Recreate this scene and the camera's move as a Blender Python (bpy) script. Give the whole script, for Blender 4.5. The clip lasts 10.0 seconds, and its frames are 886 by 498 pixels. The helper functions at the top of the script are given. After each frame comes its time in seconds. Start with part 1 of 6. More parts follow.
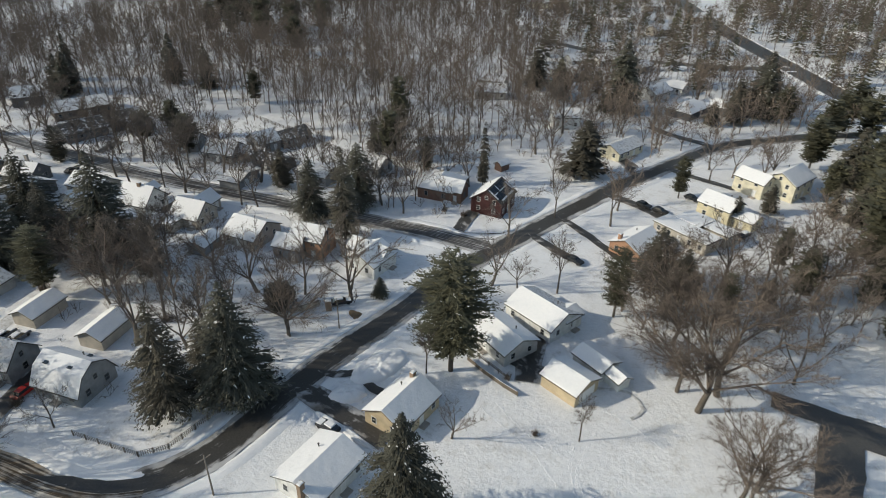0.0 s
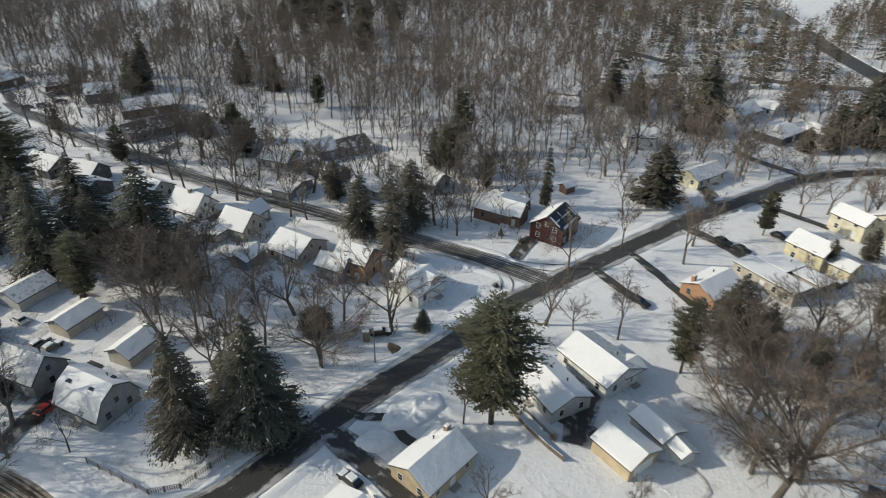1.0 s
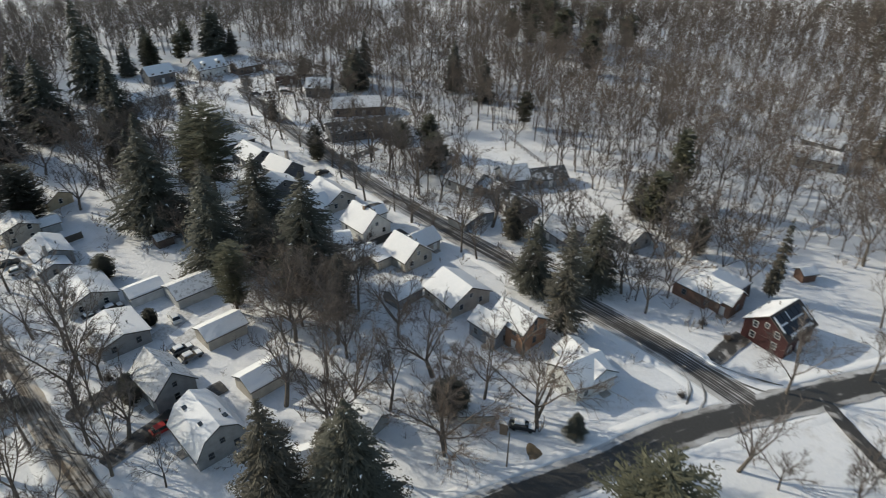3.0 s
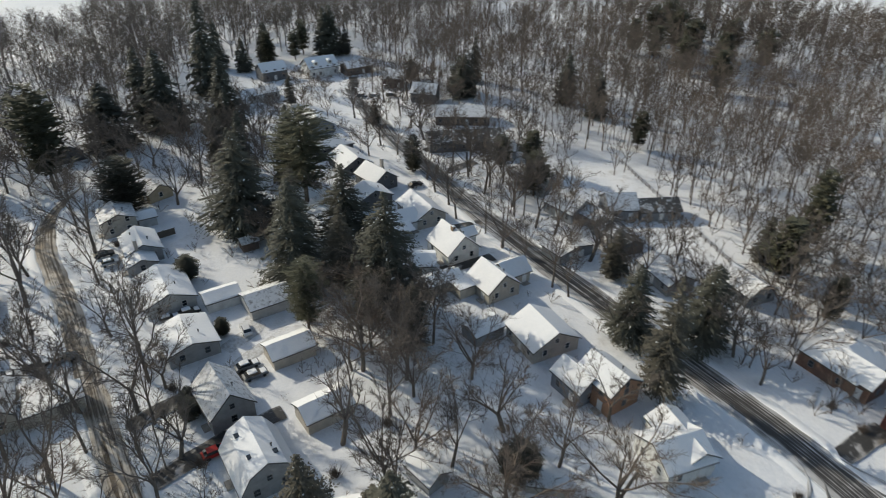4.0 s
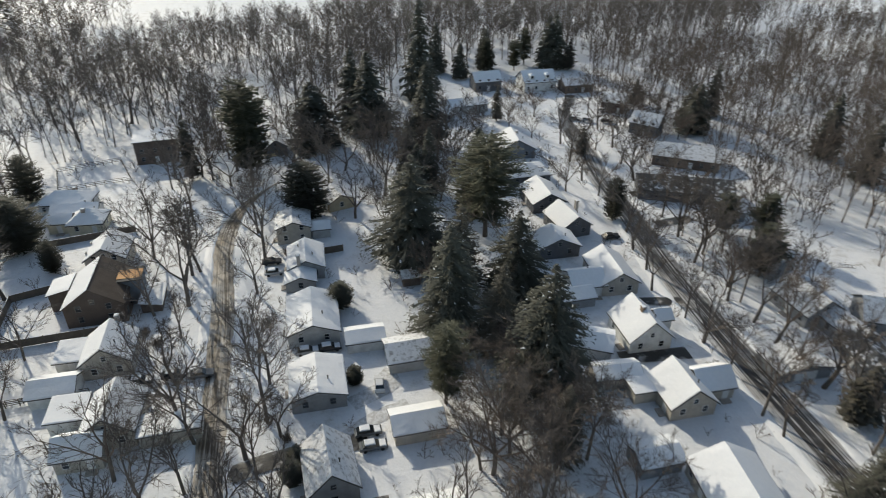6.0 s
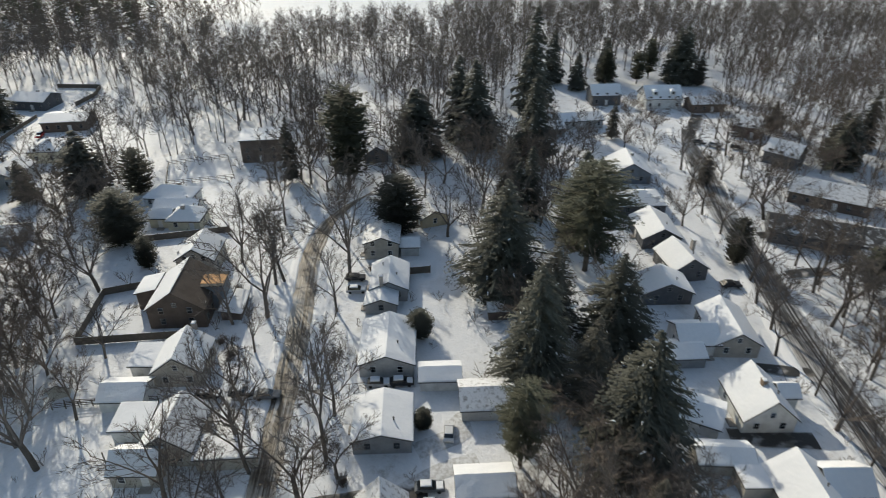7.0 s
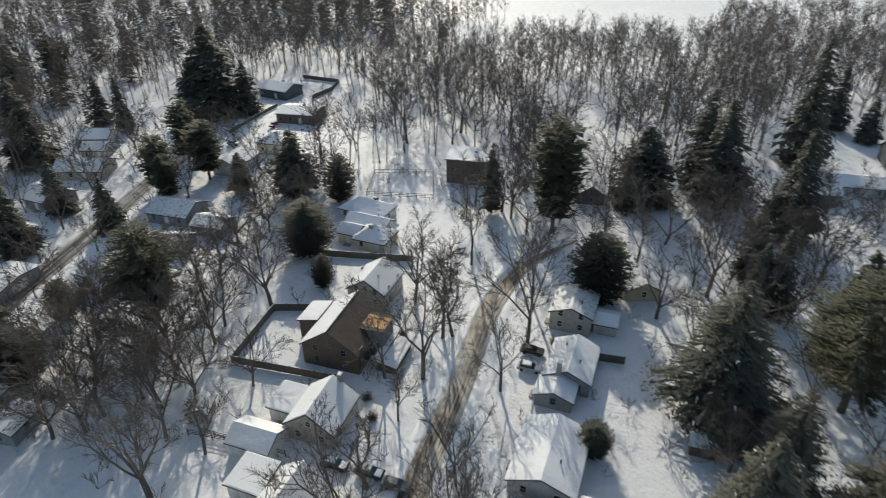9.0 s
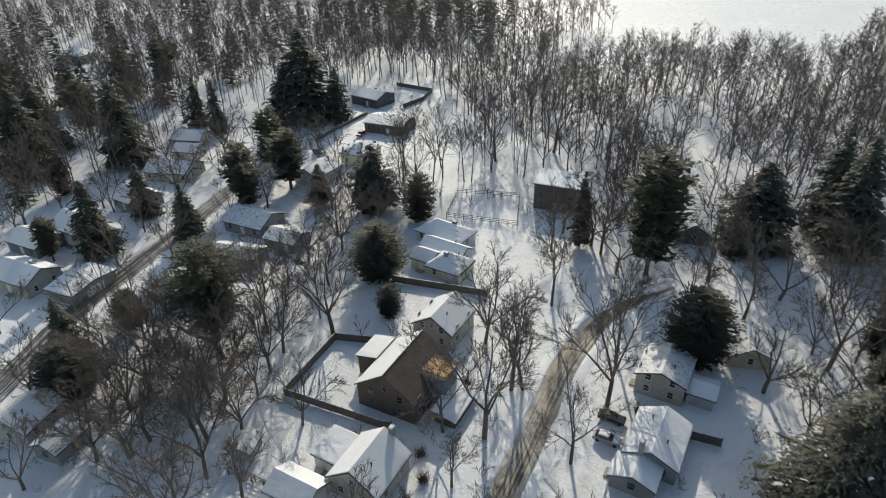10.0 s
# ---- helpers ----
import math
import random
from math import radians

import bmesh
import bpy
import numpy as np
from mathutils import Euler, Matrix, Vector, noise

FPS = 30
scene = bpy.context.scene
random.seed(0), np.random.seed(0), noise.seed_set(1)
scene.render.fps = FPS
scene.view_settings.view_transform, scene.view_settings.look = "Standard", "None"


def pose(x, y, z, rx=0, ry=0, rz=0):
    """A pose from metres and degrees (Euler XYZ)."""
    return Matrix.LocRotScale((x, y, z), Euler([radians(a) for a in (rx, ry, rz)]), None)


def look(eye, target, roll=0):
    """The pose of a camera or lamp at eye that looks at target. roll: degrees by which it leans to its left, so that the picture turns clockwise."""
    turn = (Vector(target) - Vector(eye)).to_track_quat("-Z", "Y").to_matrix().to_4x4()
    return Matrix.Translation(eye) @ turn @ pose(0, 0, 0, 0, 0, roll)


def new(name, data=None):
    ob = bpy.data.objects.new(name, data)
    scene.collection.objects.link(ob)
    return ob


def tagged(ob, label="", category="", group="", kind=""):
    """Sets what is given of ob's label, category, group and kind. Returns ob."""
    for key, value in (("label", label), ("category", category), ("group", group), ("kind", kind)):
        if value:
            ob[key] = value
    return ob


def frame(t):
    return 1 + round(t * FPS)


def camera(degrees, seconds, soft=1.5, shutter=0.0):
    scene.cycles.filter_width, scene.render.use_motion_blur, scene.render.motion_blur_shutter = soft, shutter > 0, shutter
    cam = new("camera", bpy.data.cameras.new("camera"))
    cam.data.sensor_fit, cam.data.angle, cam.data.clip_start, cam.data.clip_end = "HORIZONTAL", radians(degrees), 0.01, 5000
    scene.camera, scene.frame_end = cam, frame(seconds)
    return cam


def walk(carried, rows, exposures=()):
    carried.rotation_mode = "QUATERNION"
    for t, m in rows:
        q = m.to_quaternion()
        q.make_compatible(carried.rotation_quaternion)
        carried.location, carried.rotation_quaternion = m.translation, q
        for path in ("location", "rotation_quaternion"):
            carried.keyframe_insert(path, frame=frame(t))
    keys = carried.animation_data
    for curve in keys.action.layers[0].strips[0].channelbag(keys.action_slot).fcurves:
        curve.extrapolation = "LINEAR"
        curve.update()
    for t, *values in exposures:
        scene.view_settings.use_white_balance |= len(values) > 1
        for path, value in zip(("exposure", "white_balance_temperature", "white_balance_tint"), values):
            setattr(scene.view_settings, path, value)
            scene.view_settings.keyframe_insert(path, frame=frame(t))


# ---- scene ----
cam = camera(70.0, 10.0, soft=0.9, shutter=0.4)
PATH = [
    (0, (-2.43, 2.10, 82.00), (-8.02, 18.37, 71.79), 1.0),
    (0.5, (-3.21, 8.74, 81.90), (-9.67, 24.67, 71.67), 1.0),
    (1, (-4.20, 15.27, 81.78), (-11.70, 30.75, 71.58), 1.0),
    (1.5, (-5.67, 21.65, 81.69), (-14.46, 36.42, 71.47), 0.9),
    (2, (-7.85, 27.84, 81.61), (-17.91, 41.78, 71.38), 1.0),
    (2.5, (-10.56, 33.83, 81.55), (-21.88, 46.75, 71.31), 0.9),
    (4, (-22.25, 49.67, 81.09), (-36.67, 58.99, 70.83), 0.8),
    (4.5, (-26.84, 54.07, 81.04), (-42.03, 62.06, 70.77), 0.8),
    (5, (-31.89, 58.12, 80.99), (-47.75, 64.66, 70.70), 0.6),
    (5.5, (-37.35, 61.67, 80.89), (-53.72, 66.78, 70.60), 0.5),
    (7, (-55.16, 69.03, 80.49), (-72.30, 69.37, 70.19), -0.0),
    (7.5, (-61.61, 70.21, 80.37), (-78.72, 68.97, 70.08), -0.2),
    (8, (-68.37, 70.66, 80.23), (-85.29, 67.80, 69.96), -0.3),
    (8.5, (-75.14, 70.41, 80.12), (-91.70, 65.96, 69.83), -0.6),
    (9, (-81.74, 69.31, 79.98), (-97.78, 63.19, 69.72), -0.7),
    (9.5, (-88.39, 67.89, 79.86), (-103.75, 60.17, 69.64), -1.0),
    (10, (-95.13, 66.39, 79.78), (-110.01, 57.70, 69.64), -1.2),
]
walk(cam, [(t, look(eye, target, roll)) for t, eye, target, roll in PATH], exposures=[(0.0, -0.05, 7200, 4), (2.5, 0.0, 7200, 4), (10.0, 0.04, 7200, 4)])

# ---- light ----
SUN_AZ, SUN_EL = 26.0, 27.0
world = bpy.data.worlds.new("world")
scene.world = world
world.use_nodes = True
wn = world.node_tree
sky = wn.nodes.new("ShaderNodeTexSky")
sky.sky_type = "NISHITA"
sky.sun_disc = False
sky.sun_elevation = radians(SUN_EL)
sky.sun_rotation = radians(180 + 90 - SUN_AZ)
wn.links.new(sky.outputs["Color"], wn.nodes["Background"].inputs["Color"])
wn.nodes["Background"].inputs["Strength"].default_value = 0.145
to_sun = Vector((-math.cos(radians(SUN_AZ)) * math.cos(radians(SUN_EL)), -math.sin(radians(SUN_AZ)) * math.cos(radians(SUN_EL)), math.sin(radians(SUN_EL))))
sun_data = bpy.data.lights.new("sun", "SUN")
sun_data.energy, sun_data.angle, sun_data.color = 3.15, radians(0.5), (1.0, 0.945, 0.87)
sun = new("sun", sun_data)
sun.matrix_world = look(to_sun * 300, (0, 0, 0))

# ---- materials ----
def material(name, rough=0.8, metal=0.0):
    m = bpy.data.materials.new(name)
    m.use_nodes = True
    nt = m.node_tree
    bsdf = nt.nodes["Principled BSDF"]
    bsdf.inputs["Roughness"].default_value = rough
    bsdf.inputs["Metallic"].default_value = metal
    bsdf.inputs["Specular IOR Level"].default_value = 0.3
    return m, nt, bsdf


def coords(nt, kind="Object", scale=(1, 1, 1)):
    tc = nt.nodes.new("ShaderNodeTexCoord")
    mp = nt.nodes.new("ShaderNodeMapping")
    mp.inputs["Scale"].default_value = scale
    nt.links.new(tc.outputs[kind], mp.inputs["Vector"])
    return mp.outputs["Vector"]


def noise_of(nt, vec, scale, detail=4.0, rough=0.55):
    n = nt.nodes.new("ShaderNodeTexNoise")
    n.inputs["Scale"].default_value = scale
    n.inputs["Detail"].default_value = detail
    n.inputs["Roughness"].default_value = rough
    if vec is not None:
        nt.links.new(vec, n.inputs["Vector"])
    return n.outputs["Fac"]


def ramp(nt, fac, stops):
    r = nt.nodes.new("ShaderNodeValToRGB")
    el = r.color_ramp.elements
    while len(el) < len(stops):
        el.new(0.5)
    for e, (p, c) in zip(el, stops):
        e.position, e.color = p, (c, c, c, 1) if isinstance(c, (int, float)) else (*c, 1)
    nt.links.new(fac, r.inputs["Fac"])
    return r.outputs["Color"]


def mix(nt, fac, a, b, mode="MIX"):
    n = nt.nodes.new("ShaderNodeMix")
    n.data_type, n.blend_type = "RGBA", mode
    for sock, v in ((n.inputs["Factor"], fac), (n.inputs["A"], a), (n.inputs["B"], b)):
        if isinstance(v, (int, float)):
            sock.default_value = v
        elif isinstance(v, tuple):
            sock.default_value = (*v, 1)
        else:
            nt.links.new(v, sock)
    return n.outputs["Result"]


def bump(nt, bsdf, fac, strength, dist):
    b = nt.nodes.new("ShaderNodeBump")
    b.inputs["Strength"].default_value = strength
    b.inputs["Distance"].default_value = dist
    nt.links.new(fac, b.inputs["Height"])
    nt.links.new(b.outputs["Normal"], bsdf.inputs["Normal"])


def two_scale(name, dark, light, s1=0.4, s2=6.0, rough=0.85, bmp=0.3, dist=0.02, metal=0.0, per_object=0.0):
    m, nt, bsdf = material(name, rough, metal)
    v = coords(nt)
    a = noise_of(nt, v, s1, 3)
    b = noise_of(nt, v, s2, 5)
    f = mix(nt, 0.5, a, b)
    c = ramp(nt, f, [(0.3, dark), (0.7, light)])
    if per_object:
        oi = nt.nodes.new("ShaderNodeObjectInfo")
        k = ramp(nt, oi.outputs["Random"], [(0.0, 1 - per_object), (1.0, 1.0)])
        c = mix(nt, 1.0, c, k, "MULTIPLY")
    nt.links.new(c, bsdf.inputs["Base Color"])
    bump(nt, bsdf, b, bmp, dist)
    return m


def siding(name, base, pitch=9.0):
    """Painted boards: rows across the height, dirt in two scales."""
    m, nt, bsdf = material(name, 0.7)
    v = coords(nt)
    w = nt.nodes.new("ShaderNodeTexWave")
    w.bands_direction, w.wave_profile = "Z", "SAW"
    w.inputs["Scale"].default_value = pitch / 6.28 * 2
    nt.links.new(v, w.inputs["Vector"])
    n = noise_of(nt, v, 0.7, 5)
    d = tuple(x * 0.72 for x in base)
    c = ramp(nt, n, [(0.3, d), (0.65, base)])
    nt.links.new(c, bsdf.inputs["Base Color"])
    bump(nt, bsdf, w.outputs["Fac"], 0.5, 0.02)
    return m


def snow_material(name, bare=None, cut=(0.60, 0.70), scale=0.5, tone=0.86):
    """Snow; with bare, what shows through where it has thinned."""
    m, nt, bsdf = material(name, 0.65)
    bsdf.inputs["Specular IOR Level"].default_value = 0.25
    v = coords(nt)
    big = noise_of(nt, v, 0.06, 4)
    fine = noise_of(nt, v, 1.6, 6, 0.65)
    f = mix(nt, 0.6, big, fine)
    c = ramp(nt, f, [(0.35, (tone * 0.92, tone * 0.93, tone * 0.95)), (0.62, (tone, tone, tone * 1.01))])
    if bare:
        thin = noise_of(nt, v, scale, 7, 0.7)
        k = ramp(nt, thin, [(cut[0], 0.0), (cut[1], 1.0)])
        c = mix(nt, k, c, bare)
    nt.links.new(c, bsdf.inputs["Base Color"])
    bump(nt, bsdf, mix(nt, 0.5, fine, noise_of(nt, v, 0.5, 4, 0.6)), 0.5, 0.2)
    return m


def road_material(name, tracks, dark, slush, cover, dirt, blotch=0.35, draw=0.05, half=3.0, edge=0.3):
    """Asphalt under slush drawn out along the road. tracks: how many worn lines run across it; edge: how far snow is drawn in from its sides."""
    m, nt, bsdf = material(name, 0.45)
    v = coords(nt, "UV")
    sep = nt.nodes.new("ShaderNodeSeparateXYZ")
    nt.links.new(v, sep.inputs[0])
    long = nt.nodes.new("ShaderNodeMapping")
    long.inputs["Scale"].default_value = (draw, 1.1, 1)
    nt.links.new(v, long.inputs["Vector"])
    streak = noise_of(nt, long.outputs["Vector"], tracks, 5, 0.6)
    patch = noise_of(nt, v, 0.35, 5, 0.6)
    off = nt.nodes.new("ShaderNodeMath")
    off.operation = "ABSOLUTE"
    nt.links.new(sep.outputs["Y"], off.inputs[0])
    part_way = nt.nodes.new("ShaderNodeMath")
    part_way.operation = "DIVIDE"
    part_way.inputs[1].default_value = half
    nt.links.new(off.outputs[0], part_way.inputs[0])
    verge = ramp(nt, part_way.outputs[0], [(0.5, 0.0), (1.0, edge)])
    f = mix(nt, 1.0, mix(nt, blotch, streak, patch), verge, "ADD")
    k = ramp(nt, f, [(cover - 0.05, 0.0), (cover + 0.05, 1.0)])
    d2 = noise_of(nt, v, 0.15, 3)
    sl = mix(nt, ramp(nt, d2, [(0.35, 0.0), (0.7, 1.0)]), slush, dirt)
    asphalt = ramp(nt, noise_of(nt, v, 3.0, 4), [(0.3, tuple(x * 0.7 for x in dark)), (0.7, dark)])
    nt.links.new(mix(nt, k, asphalt, sl), bsdf.inputs["Base Color"])
    nt.links.new(ramp(nt, k, [(0, 0.4), (1, 0.8)]), bsdf.inputs["Roughness"])
    bump(nt, bsdf, f, 0.4, 0.05)
    return m


def ground_material():
    """Settled snow: smooth on the lawns, thin over grass and leaves in places, pocked by feet and falling clumps."""
    m, nt, bsdf = material("ground_snow", 0.65)
    bsdf.inputs["Specular IOR Level"].default_value = 0.25
    v = coords(nt)
    big = noise_of(nt, v, 0.035, 3)
    mid = noise_of(nt, v, 0.30, 6, 0.68)
    fine = noise_of(nt, v, 1.7, 6, 0.7)
    c = ramp(nt, mix(nt, 0.5, big, fine), [(0.35, (0.74, 0.755, 0.785)), (0.62, (0.87, 0.87, 0.88))])
    litter = ramp(nt, noise_of(nt, v, 3.2, 5, 0.75), [(0.42, (0.40, 0.37, 0.33)), (0.62, (0.76, 0.76, 0.76))])
    where = mix(nt, 1.0, ramp(nt, mid, [(0.50, 0.0), (0.68, 1.0)]), ramp(nt, big, [(0.42, 0.08), (0.58, 0.75)]), "MULTIPLY")
    c = mix(nt, where, c, litter)
    nt.links.new(c, bsdf.inputs["Base Color"])
    lump = noise_of(nt, v, 0.75, 5, 0.62)
    bump(nt, bsdf, mix(nt, 0.35, mix(nt, 0.5, mid, lump), fine), 0.75, 0.55)
    return m


SNOW = snow_material("snow")
GROUND = ground_material()
SNOW_THIN = snow_material("thin_snow_on_shingles", (0.30, 0.29, 0.28), (0.50, 0.66), 1.3, 0.80)
SNOW_PATCHY = snow_material("patchy_snow_on_shingles", (0.10, 0.095, 0.09), (0.40, 0.48), 0.7, 0.82)
CHIMNEY_BRICK = two_scale("chimney_brick", (0.20, 0.145, 0.105), (0.32, 0.235, 0.17), 1.2, 12)
SHINGLE = two_scale("asphalt_shingles", (0.05, 0.05, 0.05), (0.12, 0.115, 0.11), 0.6, 9)
SHINGLE_BROWN = two_scale("brown_shingles", (0.075, 0.058, 0.048), (0.14, 0.11, 0.09), 0.6, 9)
ROAD_MAIN = road_material("wet_asphalt", 1.6, (0.070, 0.067, 0.063), (0.58, 0.58, 0.59), 0.632, (0.22, 0.205, 0.19), 0.45, 0.06, 3.4, 0.32)
ROAD_BROAD = road_material("worn_asphalt", 1.2, (0.10, 0.097, 0.094), (0.34, 0.33, 0.32), 0.66, (0.20, 0.19, 0.175), 0.35, 0.05, 6.5, 0.15)
ROAD_SLUSH = road_material("brown_slush_road", 1.7, (0.085, 0.060, 0.038), (0.60, 0.57, 0.53), 0.515, (0.30, 0.235, 0.165), 0.3, 0.02, 2.4, 0.10)
ROAD_TRACK = road_material("rutted_snow_road", 2.2, (0.07, 0.065, 0.062), (0.62, 0.62, 0.63), 0.55, (0.27, 0.25, 0.225), 0.2, 0.014, 3.6, 0.14)
TRAMPLED = snow_material("trampled_snow", (0.45, 0.44, 0.43), (0.42, 0.60), 1.2, 0.72)
WHEEL_TRACK = road_material("slushy_wheel_track", 1.2, (0.16, 0.155, 0.15), (0.60, 0.61, 0.63), 0.50, (0.28, 0.26, 0.24), 0.3, 0.1, 2.0, 0.12)
DRIVE = road_material("wet_driveway", 1.2, (0.07, 0.066, 0.062), (0.55, 0.55, 0.56), 0.585, (0.20, 0.175, 0.15), 0.7, 0.25, 2.0, 0.12)
BARK = two_scale("grey_bark", (0.10, 0.085, 0.07), (0.22, 0.19, 0.165), 0.8, 8, 0.95, per_object=0.35)
TWIG = two_scale("twigs", (0.125, 0.104, 0.092), (0.235, 0.20, 0.178), 0.3, 3, 0.95, per_object=0.3)
TWIG_BROWN = two_scale("brown_twigs", (0.135, 0.108, 0.09), (0.25, 0.203, 0.172), 0.3, 3, 0.95, per_object=0.3)
NEEDLE = two_scale("spruce_needles", (0.075, 0.074, 0.058), (0.14, 0.138, 0.108), 0.35, 5, 0.8, per_object=0.4)
NEEDLE_PINE = two_scale("pine_needles", (0.078, 0.078, 0.053), (0.15, 0.146, 0.096), 0.35, 5, 0.8, per_object=0.3)
NEEDLE_DRY = two_scale("brownish_needles", (0.080, 0.074, 0.058), (0.152, 0.138, 0.110), 0.35, 5, 0.85, per_object=0.3)
BRICK = two_scale("brick", (0.13, 0.075, 0.058), (0.235, 0.145, 0.11), 1.2, 14)
STONE = two_scale("chimney_masonry", (0.28, 0.25, 0.22), (0.46, 0.42, 0.38), 1.0, 10)
WOOD_DARK = two_scale("weathered_wood", (0.09, 0.075, 0.06), (0.19, 0.16, 0.13), 0.8, 10)
POLE_WOOD = two_scale("pole_wood", (0.14, 0.12, 0.10), (0.26, 0.23, 0.20), 1.0, 12)
TRIM_DARK = two_scale("dull_trim", (0.20, 0.195, 0.19), (0.30, 0.295, 0.285), 1.0, 10, 0.6)
TRIM = two_scale("white_trim", (0.66, 0.66, 0.65), (0.80, 0.80, 0.79), 1.0, 10, 0.6)
PANEL = two_scale("solar_panel_glass", (0.018, 0.02, 0.028), (0.03, 0.034, 0.045), 0.8, 4, 0.25)
RUBBER = two_scale("tyre_rubber", (0.02, 0.02, 0.02), (0.04, 0.04, 0.04), 4, 30, 0.9)
STEEL = two_scale("galvanised_steel", (0.35, 0.36, 0.37), (0.5, 0.5, 0.5), 4, 30, 0.45, metal=0.8)
EARTH = two_scale("bare_earth", (0.10, 0.075, 0.05), (0.22, 0.165, 0.11), 0.8, 7, 0.95, 0.6, 0.08)
BOARD = two_scale("bare_sheathing", (0.50, 0.27, 0.12), (0.68, 0.40, 0.20), 1.0, 10)
GLASS, _g, _b = material("window_glass", 0.06)
_b.inputs["Base Color"].default_value = (0.02, 0.025, 0.03, 1)
_b.inputs["Specular IOR Level"].default_value = 0.8
WALLS = {
    "white": siding("white_siding", (0.74, 0.74, 0.72)), "pale grey": siding("pale_grey_siding", (0.52, 0.52, 0.51)),
    "grey": siding("grey_siding", (0.30, 0.31, 0.32)), "dark grey": siding("dark_grey_siding", (0.13, 0.135, 0.145)),
    "tan": siding("tan_siding", (0.55, 0.45, 0.31)), "yellow": siding("yellow_siding", (0.72, 0.65, 0.46)),
    "cream": siding("cream_siding", (0.72, 0.67, 0.52)), "red": siding("red_siding", (0.069, 0.027, 0.026)),
    "brown": siding("brown_siding", (0.15, 0.115, 0.095)), "beige": siding("beige_siding", (0.50, 0.46, 0.40)),
    "brick": BRICK, "orange brick": two_scale("orange_brick", (0.30, 0.165, 0.105), (0.41, 0.245, 0.16), 1.2, 14),
    "blue grey": siding("blue_grey_siding", (0.20, 0.23, 0.27)),
}

# ---- mesh building ----
class Shape:
    """Gathers vertices and faces of one mesh."""

    def __init__(self):
        self.v, self.f = [], []

    def add(self, verts, faces):
        n = len(self.v)
        self.v.extend(verts)
        self.f.extend(tuple(i + n for i in f) for f in faces)
        return self

    def box(self, x, y, z, sx, sy, sz, yaw=0.0, taper=1.0):
        """A box centred on x, y, standing on z."""
        c, s = math.cos(yaw), math.sin(yaw)
        pts = []
        for k, dz in ((1.0, 0.0), (taper, sz)):
            for ux, uy in ((-1, -1), (1, -1), (1, 1), (-1, 1)):
                px, py = ux * sx / 2 * k, uy * sy / 2 * k
                pts.append((x + px * c - py * s, y + px * s + py * c, z + dz))
        return self.add(pts, [(3, 2, 1, 0), (4, 5, 6, 7), (0, 1, 5, 4), (1, 2, 6, 5), (2, 3, 7, 6), (3, 0, 4, 7)])

    def tube(self, a, b, ra, rb, n=6, cap=True):
        a, b = Vector(a), Vector(b)
        d = (b - a).normalized()
        side = d.orthogonal().normalized()
        up = d.cross(side)
        ring = [side * math.cos(2 * math.pi * i / n) + up * math.sin(2 * math.pi * i / n) for i in range(n)]
        pts = [tuple(a + r * ra) for r in ring] + [tuple(b + r * rb) for r in ring]
        faces = [(i, (i + 1) % n, n + (i + 1) % n, n + i) for i in range(n)]
        if cap:
            faces += [tuple(range(n - 1, -1, -1)), tuple(range(n, 2 * n))]
        return self.add(pts, faces)

    def slab(self, us, vs, top, bottom):
        """A closed slab over the lines us, vs, between the heights top(u, v) and bottom(u, v)."""
        nu, nv = len(us), len(vs)
        pts = [(u, v, top(u, v)) for u in us for v in vs] + [(u, v, bottom(u, v)) for u in us for v in vs]
        o = nu * nv
        faces = []
        for i in range(nu - 1):
            for j in range(nv - 1):
                a, b, c, d = i * nv + j, (i + 1) * nv + j, (i + 1) * nv + j + 1, i * nv + j + 1
                faces += [(a, b, c, d), (o + d, o + c, o + b, o + a)]
        for i in range(nu - 1):
            faces += [(i * nv, o + i * nv, o + (i + 1) * nv, (i + 1) * nv)]
            e = nv - 1
            faces += [(i * nv + e, (i + 1) * nv + e, o + (i + 1) * nv + e, o + i * nv + e)]
        for j in range(nv - 1):
            faces += [(j, j + 1, o + j + 1, o + j)]
            e = (nu - 1) * nv
            faces += [(e + j, o + e + j, o + e + j + 1, e + j + 1)]
        return self.add(pts, faces)

    def mesh(self, name, mat=None, smooth=False):
        me = bpy.data.meshes.new(name)
        me.from_pydata(self.v, [], self.f)
        if mat:
            me.materials.append(mat)
        if smooth:
            me.polygons.foreach_set("use_smooth", [True] * len(me.polygons))
        me.update()
        return me


def part(name, shape, mat, parent, label="", smooth=False):
    me = shape if isinstance(shape, bpy.types.Mesh) else shape.mesh(name, mat, smooth)
    ob = new(name, me)
    ob.parent = parent
    if label:
        tagged(ob, label)
    return ob


def thing(name, m, label, category, group="", kind=""):
    ob = new(name)
    ob.matrix_world = m
    ob.empty_display_size = 0.3
    return tagged(ob, label, category, group, kind)


def wobble(x, y, z=0.0, s=1.0):
    return noise.noise((x * s, y * s, z * s))


# ---- ground and roads ----
HOUSES, ROADS = [], []


